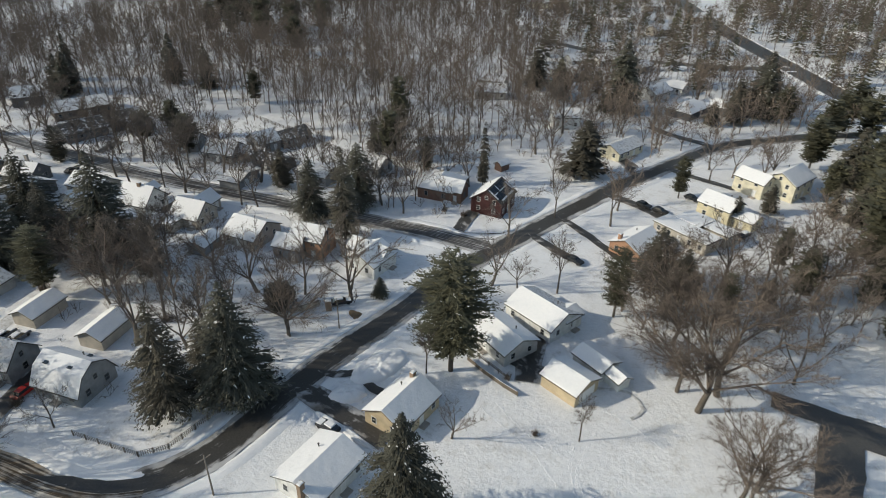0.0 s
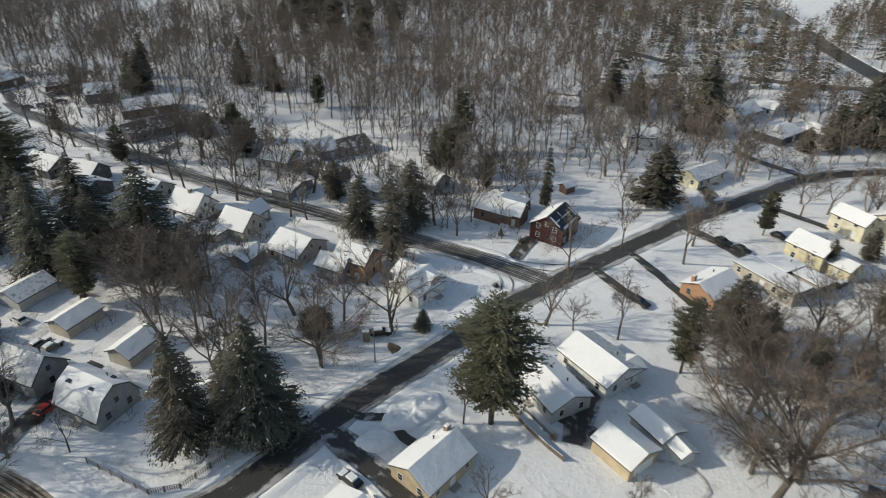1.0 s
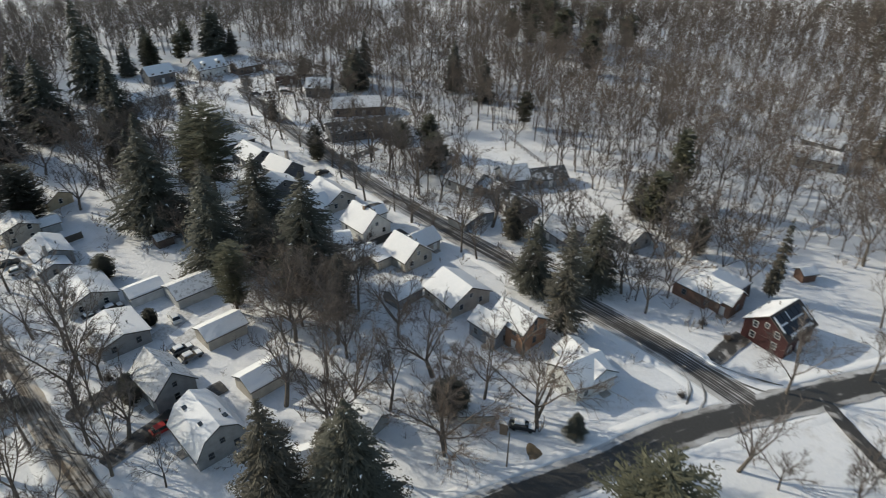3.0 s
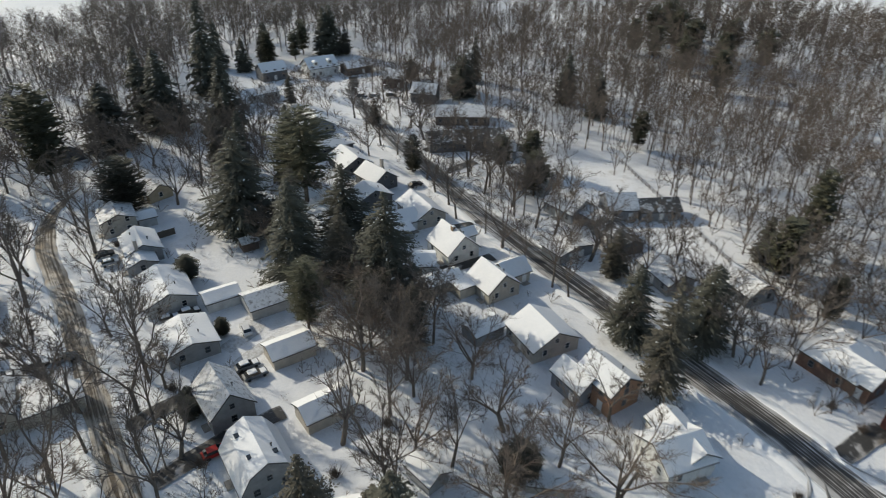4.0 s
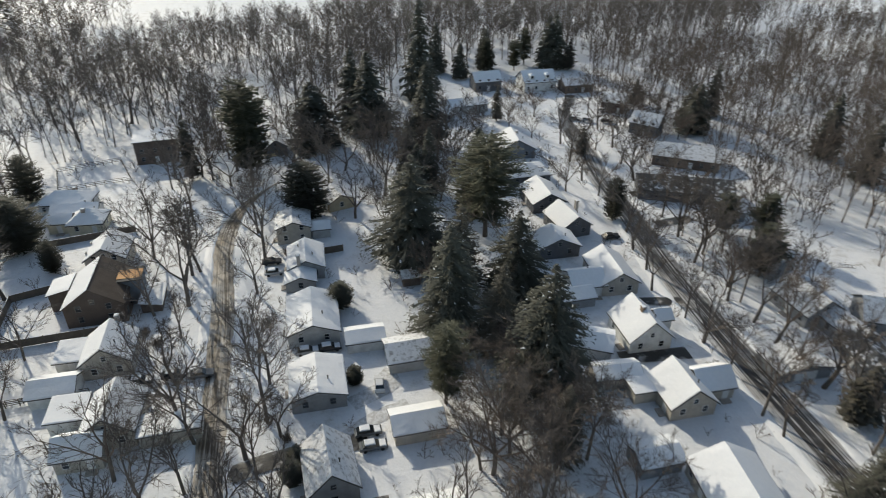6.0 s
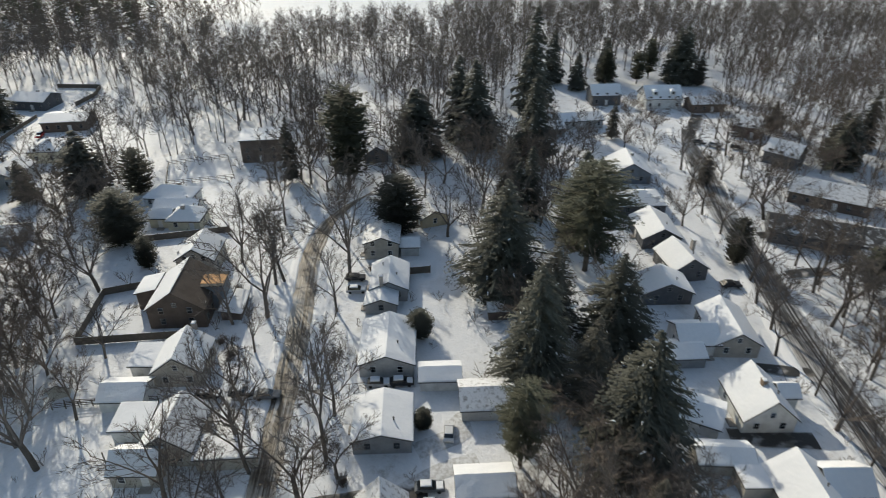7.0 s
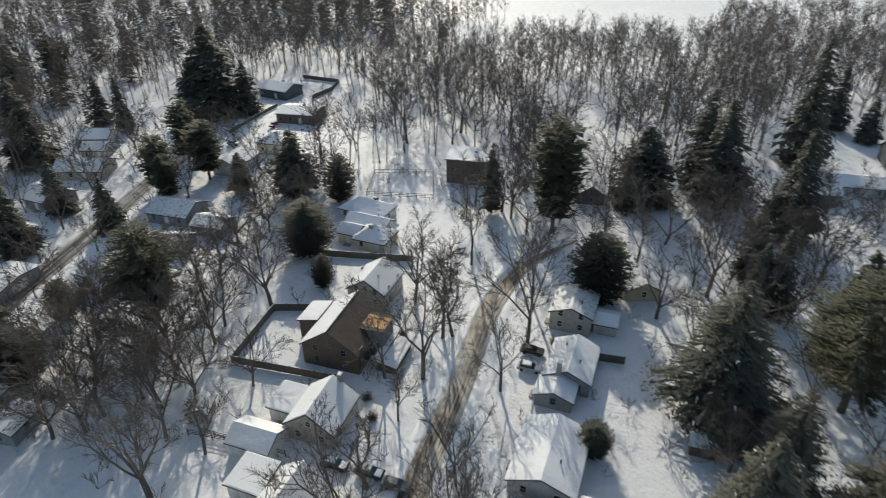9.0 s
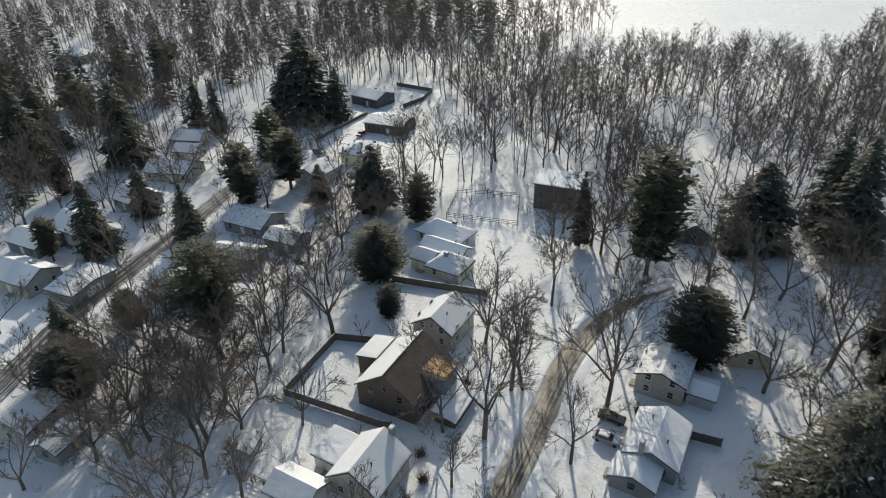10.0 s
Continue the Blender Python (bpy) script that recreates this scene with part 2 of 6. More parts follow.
def ground_sheet():
    def lines(lo, hi, near, far, step):
        mid = np.arange(near, far + 0.1, step)
        out = [lo, lo * 0.6 + near * 0.4, lo * 0.25 + near * 0.75]
        return list(out) + list(mid) + [hi * 0.25 + far * 0.75, hi * 0.6 + far * 0.4, hi]
    xs, ys = lines(-4000, 4000, -380, 120, 4.0), lines(-4000, 4000, -160, 400, 4.0)
    sh = Shape()
    pts = []
    for x in xs:
        for y in ys:
            pts.append((x, y, -0.16 + 0.12 * wobble(x, y, 3, 0.05) + 0.05 * wobble(x, y, 9, 0.31)))
    ny = len(ys)
    faces = [(i * ny + j, (i + 1) * ny + j, (i + 1) * ny + j + 1, i * ny + j + 1) for i in range(len(xs) - 1) for j in range(ny - 1)]
    sh.add(pts, faces)
    ob = new("ground", sh.mesh("ground", GROUND, True))
    tagged(ob, "white trodden snow over gently uneven ground", "ground", kind="structure")


def smooth_line(points, step=2.0):
    """Points along a soft line through the given ones."""
    p = [Vector((*q, 0)) for q in points]
    p = [p[0] * 2 - p[1]] + p + [p[-1] * 2 - p[-2]]
    out = []
    for i in range(1, len(p) - 2):
        n = max(2, int((p[i + 1] - p[i]).length / step))
        for k in range(n):
            t = k / n
            out.append(0.5 * (2 * p[i] + (p[i + 1] - p[i - 1]) * t + (2 * p[i - 1] - 5 * p[i] + 4 * p[i + 1] - p[i + 2]) * t * t
                              + (3 * p[i] - p[i - 1] - 3 * p[i + 1] + p[i + 2]) * t ** 3))
    return out + [p[-2]]


def ribbon(name, points, width, mat, z, label, category, edge=0.5, bank=0.0, gaps=(), kind="structure", taper=0.0):
    """A road of that width along the points, with uneven edges; bank: the height of ploughed snow along both edges."""
    line = smooth_line(points)
    ROADS.extend((q.x, q.y, width / 2 + 1.2) for q in line)
    nrm = []
    for i, q in enumerate(line):
        d = (line[min(i + 1, len(line) - 1)] - line[max(i - 1, 0)]).normalized()
        nrm.append(Vector((-d.y, d.x, 0)))
    n = 5
    pts, uv = [], []
    run = 0.0
    total = sum((b - a).length for a, b in zip(line[:-1], line[1:]))
    for i, q in enumerate(line):
        if i:
            run += (q - line[i - 1]).length
        for k in range(n):
            s = (k / (n - 1) - 0.5)
            w = width + edge * (wobble(q.x, q.y, 5 + (k > 2) * 7, 0.25) + 0.6 * wobble(q.x, q.y, 15 + (k > 2) * 7, 0.9))
            if taper:
                w *= min(1.0, 0.08 + (total - run) / taper)
            r = q + nrm[i] * s * w
            pts.append((r.x, r.y, z + 0.06 * (1 - 4 * s * s)))
            uv.append((run, s * w))
    faces = [(i * n + k, i * n + k + 1, (i + 1) * n + k + 1, (i + 1) * n + k) for i in range(len(line) - 1) for k in range(n - 1)]
    faces = [tuple(reversed(f)) for f in faces]
    sh = Shape().add(pts, faces)
    me = sh.mesh(name, mat, True)
    layer = me.uv_layers.new(name="UVMap")
    for loop in me.loops:
        layer.data[loop.index].uv = uv[loop.vertex_index]
    tagged(new(name, me), label, category, kind=kind)
    if bank:
        prof = ((-0.1, -0.25), (0.15, 0.35), (0.45, 0.9), (0.85, 1.0), (1.5, 0.5), (2.6, -0.25))
        for side in (-1, 1):
            pts, m = [], len(prof)
            for i, q in enumerate(line):
                lift = bank * (0.55 + 0.7 * abs(wobble(q.x, q.y, 2 * side, 0.35)) + 0.5 * wobble(q.x, q.y, 9 * side, 1.1) + 0.7 * wobble(q.x, q.y, 21 * side, 2.3))
                if any((Vector((gx, gy, 0)) - (q + nrm[i] * side * width / 2)).length < gr for gx, gy, gr in gaps):
                    lift = -0.1
                for j, (o, h) in enumerate(prof):
                    r = q + nrm[i] * side * (width / 2 + o + 0.3 * wobble(q.x, q.y, side * 4, 0.5))
                    pts.append((r.x, r.y, (h * lift if h > 0 else -0.3)))
            faces = [(i * m + k, i * m + k + 1, (i + 1) * m + k + 1, (i + 1) * m + k) for i in range(len(line) - 1) for k in range(m - 1)]
            if side > 0:
                faces = [tuple(reversed(f)) for f in faces]
            tagged(new("snow_bank", Shape().add(pts, faces).mesh("snow_bank", SNOW, True)),
                   "ploughed ridge of white snow along the street edge", "snow bank", kind="structure")


# ---- houses ----
def roof_height(style, L, W, eave, rise):
    if style == "flat":
        return lambda u, v: eave + 0.02 * u
    if style == "shed":
        return lambda u, v: eave + rise * (v / W + 0.5)
    if style == "hip":
        run = W / 2 * 0.95
        return lambda u, v: eave + rise * min(1 - abs(v) / (W / 2), (L / 2 - abs(u)) / run)
    if style == "gambrel":
        def g(u, v):
            t = 1 - abs(v) / (W / 2)
            return eave + rise * (t / 0.35 * 0.62 if t < 0.35 else 0.62 + (t - 0.35) / 0.65 * 0.38)
        return g
    return lambda u, v: eave + rise * (1 - abs(v) / (W / 2))


WINDOW = {}


def window_meshes(w, h, dark):
    key = (w, h, dark)
    if key not in WINDOW:
        f = Shape()
        t = 0.07
        f.box(-w / 2 - t / 2, 0, -t, t, 0.12, h + 2 * t).box(w / 2 + t / 2, 0, -t, t, 0.12, h + 2 * t)
        f.box(0, 0, h, w, 0.12, t).box(0, 0.02, -t, w, 0.18, t).box(0, 0, h / 2 - 0.03, w, 0.1, 0.06)
        p = Shape().box(0, -0.01, 0.0, w, 0.06, h)
        WINDOW[key] = (f.mesh("window", TRIM_DARK if dark else TRIM), p.mesh("pane", GLASS))
    return WINDOW[key]


def put_window(parent, x, y, z, turn, w=0.95, h=1.3, dark=False):
    f, p = window_meshes(w, h, dark)
    ob = part("window", f, None, parent)
    ob.matrix_local = pose(x, y, z, 0, 0, turn)
    pane = part("pane", p, None, ob)


def house(x, y, L, W, yaw, eave=3.0, rise=2.0, wall="white", style="gable", snow="full", chimney=None, name="house", note="",
          windows=1, over=0.4, door="S", base=0.0, vents=1, trim=True, thick=0.2):
    """A building centred on x, y. L runs along the ridge, whose bearing is yaw."""
    kind = {"house": "house", "garage": "garage", "shed": "shed"}[name]
    HOUSES.append((x, y, max(L, W) * 0.5 + 0.8))
    words = {"full": "under smooth white snow", "thin": "under thin mottled snow", "patchy": "patched with snow", "none": "with bare shingles"}[snow[1] if isinstance(snow, tuple) else snow]
    label = note or f"{'tall ' if eave > 4 else ''}{wall} {kind} with a {style} roof {words}"
    th = thing(name, pose(x, y, base, 0, 0, yaw), label, kind)
    hf = roof_height(style, L, W, eave, rise)
    # walls
    sh = Shape()
    if style in ("gable", "gambrel"):
        prof = [(-W / 2, -0.5), (W / 2, -0.5), (W / 2, eave)]
        if style == "gambrel":
            prof += [(W / 2 * 0.65, eave + rise * 0.62), (0, eave + rise), (-W / 2 * 0.65, eave + rise * 0.62)]
        else:
            prof += [(0, eave + rise)]
        prof += [(-W / 2, eave)]
        n = len(prof)
        pts = [(-L / 2, a, b - (0.12 if b > 0 else 0)) for a, b in prof] + [(L / 2, a, b - (0.12 if b > 0 else 0)) for a, b in prof]
        sh.add(pts, [tuple(range(n - 1, -1, -1)), tuple(range(n, 2 * n))] + [(i, (i + 1) % n, n + (i + 1) % n, n + i) for i in range(n)])
    elif style == "shed":
        pts = [(sx * L / 2, sy * W / 2, zz) for zz in (0, 1) for sx, sy in ((-1, -1), (1, -1), (1, 1), (-1, 1))]
        pts = [(a, b, -0.5 if c == 0 else hf(a, b) - 0.1) for a, b, c in pts]
        sh.add(pts, [(3, 2, 1, 0), (4, 5, 6, 7), (0, 1, 5, 4), (1, 2, 6, 5), (2, 3, 7, 6), (3, 0, 4, 7)])
    else:
        sh.box(0, 0, -0.5, L, W, eave + 0.42)
    part("wall", sh, WALLS[wall], th)
    # roof and the snow on it
    l2, w2 = L / 2 + over, W / 2 + over
    k = {"gambrel": 0.65}.get(style, 0.5)
    vs = sorted({-w2, -w2 * 0.999 + 0.15, -W / 2 * k, 0.0, W / 2 * k, w2 * 0.999 - 0.15, w2, -W * 0.42, W * 0.42, -W * 0.12, W * 0.12})
    nseg = max(6, int(L / 1.2))
    us = [-l2 + 2 * l2 * i / nseg for i in range(nseg + 1)]
    if style == "hip":
        us = sorted(set(us) | {v + s * (L - W) / 2 for v in vs for s in (-1, 1) if abs(v) < w2})
        us = [u for u in us if -l2 <= u <= l2]
    bare = SHINGLE_BROWN if wall in ("brown", "red", "tan") else SHINGLE
    rv = [-w2, -W / 2 * k, 0.0, W / 2 * k, w2]
    part("roof", Shape().slab([-l2, l2] if style != "hip" else us, rv if style != "hip" else vs, hf, lambda u, v: hf(u, v) - 0.2), bare, th)
    for side, state in (((-1, snow[0]), (1, snow[1])) if isinstance(snow, tuple) else ((0, snow),)):
        if state == "none":
            continue
        cover = {"full": SNOW, "thin": SNOW_THIN, "patchy": SNOW_PATCHY}[state]
        d = thick if state == "full" else 0.05

        def top(u, v, d=d):
            e = min(l2 - abs(u), w2 - abs(v))
            return hf(u, v) + max(0.015, d * min(1, 0.45 + e / 0.2) + 0.25 * d * wobble(x + u, y + v, 1, 0.7))
        su = [u * (l2 - 0.03 - 0.1 * (i % 2) * (abs(u) > l2 - 0.01)) / l2 for i, u in enumerate(us)]
        sv = [v * (w2 - 0.04) / w2 for v in vs if v * side >= 0]
        part("snow_cover", Shape().slab(su, sv, top, lambda u, v: hf(u, v) - 0.03), cover, th)
    # openings
    dim = wall in ("dark grey", "brown", "grey", "blue grey", "brick", "orange brick")
    if windows:
        storeys = [1.0] if eave < 4.0 else [1.0, 3.6]
        for z in storeys:
            n = max(1, int(L / 3.2))
            for i in range(n):
                u = -L / 2 + L * (i + 0.5) / n
                for s in (-1, 1):
                    if door == ("N" if s > 0 else "S") and i == n // 2 and z == 1.0:
                        continue
                    put_window(th, u, s * (W / 2 + 0.01), z, 0 if s < 0 else 180, dark=dim)
            m = max(1, int(W / 4.0))
            for i in range(m):
                v = -W / 2 + W * (i + 0.5) / m
                for s in (-1, 1):
                    put_window(th, s * (L / 2 + 0.01), v, z, 90 if s > 0 else -90, dark=dim)
        if style in ("gable", "gambrel") and rise > 2.2:
            for s in (-1, 1):
                put_window(th, s * (L / 2 + 0.01), 0, eave + 0.3, 90 if s > 0 else -90, 0.8, 1.0, dim)
        s = 1 if door == "N" else -1
        n = max(1, int(L / 3.2))
        u = -L / 2 + L * (n // 2 + 0.5) / n
        dr = part("door", Shape().box(0, 0, 0, 0.95, 0.1, 2.05).box(-0.52, 0, 0, 0.09, 0.14, 2.15).box(0.52, 0, 0, 0.09, 0.14, 2.15), TRIM, th)
        dr.location = (u, s * (W / 2 + 0.02), 0.15)
        st = part("doorstep", Shape().box(u, s * (W / 2 + 0.6), -0.3, 1.8, 1.2, 0.45), STONE, th)
    if kind == "garage":
        part("garage_door", Shape().box(L / 2 + 0.02, 0, 0, 0.08, min(W * 0.7, 4.6), 2.1), TRIM, th)
    if chimney:
        cu, cv, ch = chimney
        zt = eave + rise + ch
        c = part("chimney", Shape().box(cu, cv, 0.0, 0.95, 0.75, zt).box(cu, cv, zt, 1.1, 0.9, 0.15), WALLS[wall] if wall == "orange brick" else CHIMNEY_BRICK if wall in ("tan", "white") else STONE, th)
        part("snow_cap", Shape().box(cu, cv, zt + 0.15, 0.95, 0.75, 0.14, 0, 0.8), SNOW, c)
    for i in range(vents):
        u, v = L * (0.18 - 0.4 * i), W * 0.2 * (-1) ** i
        part("vent_pipe", Shape().tube((u, v, hf(u, v)), (u, v, hf(u, v) + 0.75), 0.11, 0.11).tube((u, v, hf(u, v) + 0.75), (u, v, hf(u, v) + 0.85), 0.2, 0.16), SHINGLE, th)
    return th

# ---- trees ----
def grow(rng, height, spread=1.0, trunk=0.32, stem=0.24, forks=4, boughs=6, sprays=6, twigs=12, girth=0.031, lean=0.06, knots=(4, 2)):
    """Limbs of a bare tree as (a, b, ra, rb, level): a stem that parts into rising forks, boughs, sprays and twigs."""
    limbs = []

    def turned(d, tilt, az):
        side = Matrix.Rotation(az, 3, d) @ d.orthogonal().normalized()
        return (d * math.cos(tilt) + side * math.sin(tilt)).normalized()

    def run(a, d, length, r0, r1, steps, level, up, wob):
        """A limb in steps that bends upwards; gives back its joints."""
        pts, dirs = [Vector(a)], []
        for k in range(steps):
            q = pts[-1] + d * (length / steps)
            f0, f1 = k / steps, (k + 1) / steps
            limbs.append((pts[-1], q, r0 + (r1 - r0) * f0, r0 + (r1 - r0) * f1, level))
            dirs.append(d)
            pts.append(q)
            d = (d + Vector((rng.gauss(0, wob), rng.gauss(0, wob), up))).normalized()
        return pts, dirs

    def on(pts, dirs, f):
        g = min(f, 0.999) * len(dirs)
        k = int(g)
        return pts[k].lerp(pts[k + 1], g - k), dirs[k]

    pts, dirs = run((0, 0, -0.4), Vector((rng.gauss(0, lean), rng.gauss(0, lean), 1)).normalized(), height * stem, trunk, trunk * 0.8, 2, 0, 0.1, 0.04)
    top, d0 = pts[-1], dirs[-1]
    a0 = rng.uniform(0, 6.28)
    for k in range(forks):
        az = a0 + 6.283 * k / forks + rng.uniform(-0.5, 0.5)
        first = k == 0 and forks > 3
        tilt = rng.uniform(0.02, 0.15) if first else rng.uniform(0.32, 0.72) * spread
        dr = Vector((math.cos(az) * math.sin(tilt), math.sin(az) * math.sin(tilt), math.cos(tilt)))
        at = on(pts, dirs, 1 if k < 3 else rng.uniform(0.75, 1))[0]
        ln = height * (1 - stem) * rng.uniform(0.62, 0.82)
        fp, fd = run(at, dr, ln, trunk * rng.uniform(0.42, 0.6), 0.05, knots[0], 1, 0.22 / knots[0], 0.5 / knots[0])
        for j in range(boughs):
            f = 0.22 + 0.78 * (j + rng.uniform(0.1, 0.9)) / boughs
            c, d = on(fp, fd, f)
            bd = turned(d, rng.uniform(0.4, 0.9), rng.uniform(0, 6.283))
            bd = (bd + Vector((dr.x, dr.y, 0)) * 0.45 + Vector((0, 0, 0.12))).normalized()
            bl = ln * rng.uniform(0.32, 0.5) * (1.15 - 0.45 * f)
            bp, bdd = run(c, bd, bl, max(0.055, trunk * 0.2), 0.035, knots[1], 2, 0.14, 0.16)
            for i in range(sprays):
                f2 = 0.2 + 0.8 * (i + rng.random()) / sprays
                c2, d2 = on(bp, bdd, f2)
                sd = (turned(d2, rng.uniform(0.4, 1.0), rng.uniform(0, 6.283)) + Vector((0, 0, 0.15))).normalized()
                sl = bl * rng.uniform(0.35, 0.6)
                limbs.append((c2, c2 + sd * sl, girth * 1.15, girth * 0.5, 3))
                for _ in range(twigs):
                    c3 = c2 + sd * sl * rng.uniform(0.15, 1.0)
                    td = (turned(sd, rng.uniform(0.3, 1.1), rng.uniform(0, 6.283)) + Vector((0, 0, 0.1))).normalized()
                    limbs.append((c3, c3 + td * sl * rng.uniform(0.3, 0.75), girth, 0, 4))
    return limbs


def limb_shape(limbs, lean_mesh=False):
    sh = Shape()
    for a, b, ra, rb, lv in limbs:
        d = (b - a).normalized()
        s = d.orthogonal().normalized()
        u = d.cross(s)
        if lv >= 4:
            k = (a.x * 7.3 + b.y * 5.1 + a.z * 3.7) % 6.28
            w = (s * math.cos(k) + u * math.sin(k)) * ra
            sh.add([tuple(a + w), tuple(a - w), tuple(b)], [(0, 1, 2)])
        elif lv == 3:
            if lean_mesh:
                sh.add([tuple(a + s * ra), tuple(a - s * ra), tuple(b)], [(0, 1, 2)])
            else:
                pts = [tuple(a + (s * math.cos(k) + u * math.sin(k)) * ra) for k in (0, 2.1, 4.2)] + [tuple(b)]
                sh.add(pts, [(0, 1, 3), (1, 2, 3), (2, 0, 3)])
        else:
            sh.tube(a, b, ra, rb, 3 if lean_mesh else (7, 5, 3)[lv], False)
    return sh


def sized(limbs, height):
    k = height / max(b.z for a, b, *_ in limbs)
    return [(a * k, b * k, ra, rb, lv) for a, b, ra, rb, lv in limbs]


def bare_template(seed, height=20.0, **kw):
    limbs = sized(grow(random.Random(seed), height, **kw), height)
    trunk = limb_shape([l for l in limbs if l[4] == 0]).mesh("trunk", BARK, True)
    crown = limb_shape([l for l in limbs if l[4] > 0])
    return trunk, crown.mesh("crown", TWIG), crown.mesh("crown", TWIG_BROWN)


BARE = [bare_template(seed, 20.0, **kw) for seed, kw in ((1, {}), (2, {"spread": 0.75, "stem": 0.3}), (3, {"spread": 1.2, "forks": 5}), (4, {"spread": 0.6, "trunk": 0.26, "stem": 0.34}),
                                                        (5, {"trunk": 0.42, "lean": 0.14, "forks": 5, "boughs": 4}), (6, {"spread": 0.95, "forks": 3, "boughs": 6}))]
DENSE = [bare_template(seed, 20.0, spread=sp, forks=6, boughs=6, sprays=8, twigs=20, girth=0.02) for seed, sp in ((14, 1.05), (15, 1.2), (16, 0.9))]
LOW = [bare_template(seed, 20.0, spread=sp, forks=4, boughs=5, sprays=5, twigs=16, girth=0.036, stem=0.16) for seed, sp in ((7, 1.0), (8, 1.15), (9, 0.85), (10, 1.1))]


def bare_tree(x, y, h, form=0, brown=False, wide=1.0, note="", name="bare_tree", low=False, dense=False):
    h, wide = (1.25 if x > -60 and y > 100 else 1.1) * h, 1.08 * wide
    kit = DENSE if dense else LOW if low else BARE
    t, c, cb = kit[form % len(kit)]
    k = h / 20.0
    th = thing(name, pose(x, y, 0, 0, 0, (x * 37 + y * 91) % 360) @ Matrix.Diagonal((k * wide, k * wide, k, 1)),
               note or ("leafless tree with a haze of brown twigs standing in snow" if brown else "leafless grey deciduous tree with spreading limbs in snow"), "tree", "bare trees")
    part("trunk", t, None, th)
    part("crown", cb if brown else c, None, th)
    return th


def conifer_template(seed, height, radius, mat, droop=0.35, gappy=0.0, bare=0.06, levels=30, shape="cone", snowy=0.12, blade=1.0, dense=2.0):
    """Whorls of boughs, each a spine with needle sprays to both sides; dense: sprays along each metre of bough."""
    rng = random.Random(seed)
    sh, sn = Shape(), Shape()
    lumps = [rng.uniform(0.72, 1.12) for _ in range(48)]
    for i in range(levels):
        f = min(1.0, max(0.0, (i + rng.uniform(-0.3, 0.3)) / (levels - 1)))
        z = height * (bare + (1 - bare) * f)
        if shape == "round":
            reach = radius * max(0.12, math.sqrt(max(0.0, 1 - (2 * f - 0.85) ** 2 / 1.35)))
        elif shape == "open":
            reach = radius * max(0.07, math.sqrt(max(0.0, 1 - (f - 0.45) ** 2 / 0.37)) * rng.uniform(0.66, 1.1))
        else:
            reach = radius * max(0.04, (1 - f) ** 0.62 * rng.uniform(0.82, 1.1) * (1 if f > 0.12 else 0.75 + 2 * f))
        n = int(8 + 4 * (1 - f))
        for k in range(n):
            if rng.random() < gappy:
                continue
            ang = 2 * math.pi * (k + rng.uniform(-0.4, 0.4)) / n + i * 1.3
            ln = reach * rng.uniform(0.7, 1.06) * (lumps[int(ang * 1.27) % 8 + 8 * int(f * 5.9)] if shape != "round" else 1)
            d = Vector((math.cos(ang), math.sin(ang), 0))
            side = Vector((-d.y, d.x, 0))
            zz = z + rng.uniform(-0.3, 0.3)

            def on(q):
                return d * (ln * q) + Vector((0, 0, zz - droop * ln * q * q + 0.12 * ln * q))
            # the shaded inner part of the bough
            w = blade * (0.3 + 0.12 * ln)
            for lo, hi in ((0.02, 0.4), (0.3, 0.65), (0.55, 0.9)):
                p, q = on(lo), on(hi)
                for t in (-1, 1):
                    sh.add([tuple(p), tuple(q), tuple(p.lerp(q, rng.random()) + side * (t * w * rng.uniform(0.4, 1.0)) - Vector((0, 0, rng.uniform(0.1, 0.9) * w)))], [(0, 1, 2)])
            for j in range(max(3, int(ln * dense))):
                u = rng.uniform(0.15, 1.0) ** 0.75
                c = on(u) + side * (rng.uniform(-0.2, 0.2) * ln * u) + Vector((0, 0, rng.uniform(-0.3, 0.3) * blade))
                run = (on(min(1.0, u + 0.05)) - on(u - 0.05)).normalized()
                l = blade * (0.55 + 0.16 * ln * (1.1 - u)) * rng.uniform(0.6, 1.25)
                t = -1 if j % 2 else 1
                way = (run * rng.uniform(0.35, 0.9) + side * (t * rng.uniform(0.45, 1.0)) + Vector((0, 0, rng.uniform(-0.55, 0.1) if droop > 0.1 else rng.uniform(-0.2, 0.45)))).normalized()
                b = run * (0.20 * blade + 0.07 * l)
                sh.add([tuple(c - b), tuple(c + b), tuple(c + way * l)], [(0, 1, 2)])
            for _ in range(3):
                if rng.random() < snowy * 2 and ln > 0.6:
                    g = rng.uniform(0.35, 0.95)
                    p, q = on(g), on(min(1.0, g + rng.uniform(0.05, 0.12)))
                    p, q = p + side * rng.uniform(-0.3, 0.3), q + side * rng.uniform(-0.3, 0.3)
                    ww = 0.05 + 0.06 * rng.random()
                    sn.add([tuple(p + side * ww + Vector((0, 0, 0.06))), tuple(p - side * ww + Vector((0, 0, 0.06))), tuple(q + Vector((0, 0, 0.05))), tuple(p + Vector((0, 0, 0.14)))],
                           [(0, 1, 3), (1, 2, 3), (2, 0, 3), (0, 2, 1)])
    trunk = Shape().tube((0, 0, -0.4), (0, 0, height * 0.55), 0.014 * height, 0.008 * height, 8).tube((0, 0, height * 0.55), (0, 0, height * 0.99), 0.008 * height, 0.02, 6)
    return trunk.mesh("trunk", BARK, True), sh.mesh("crown", mat), sn.mesh("snow_dusting", SNOW)


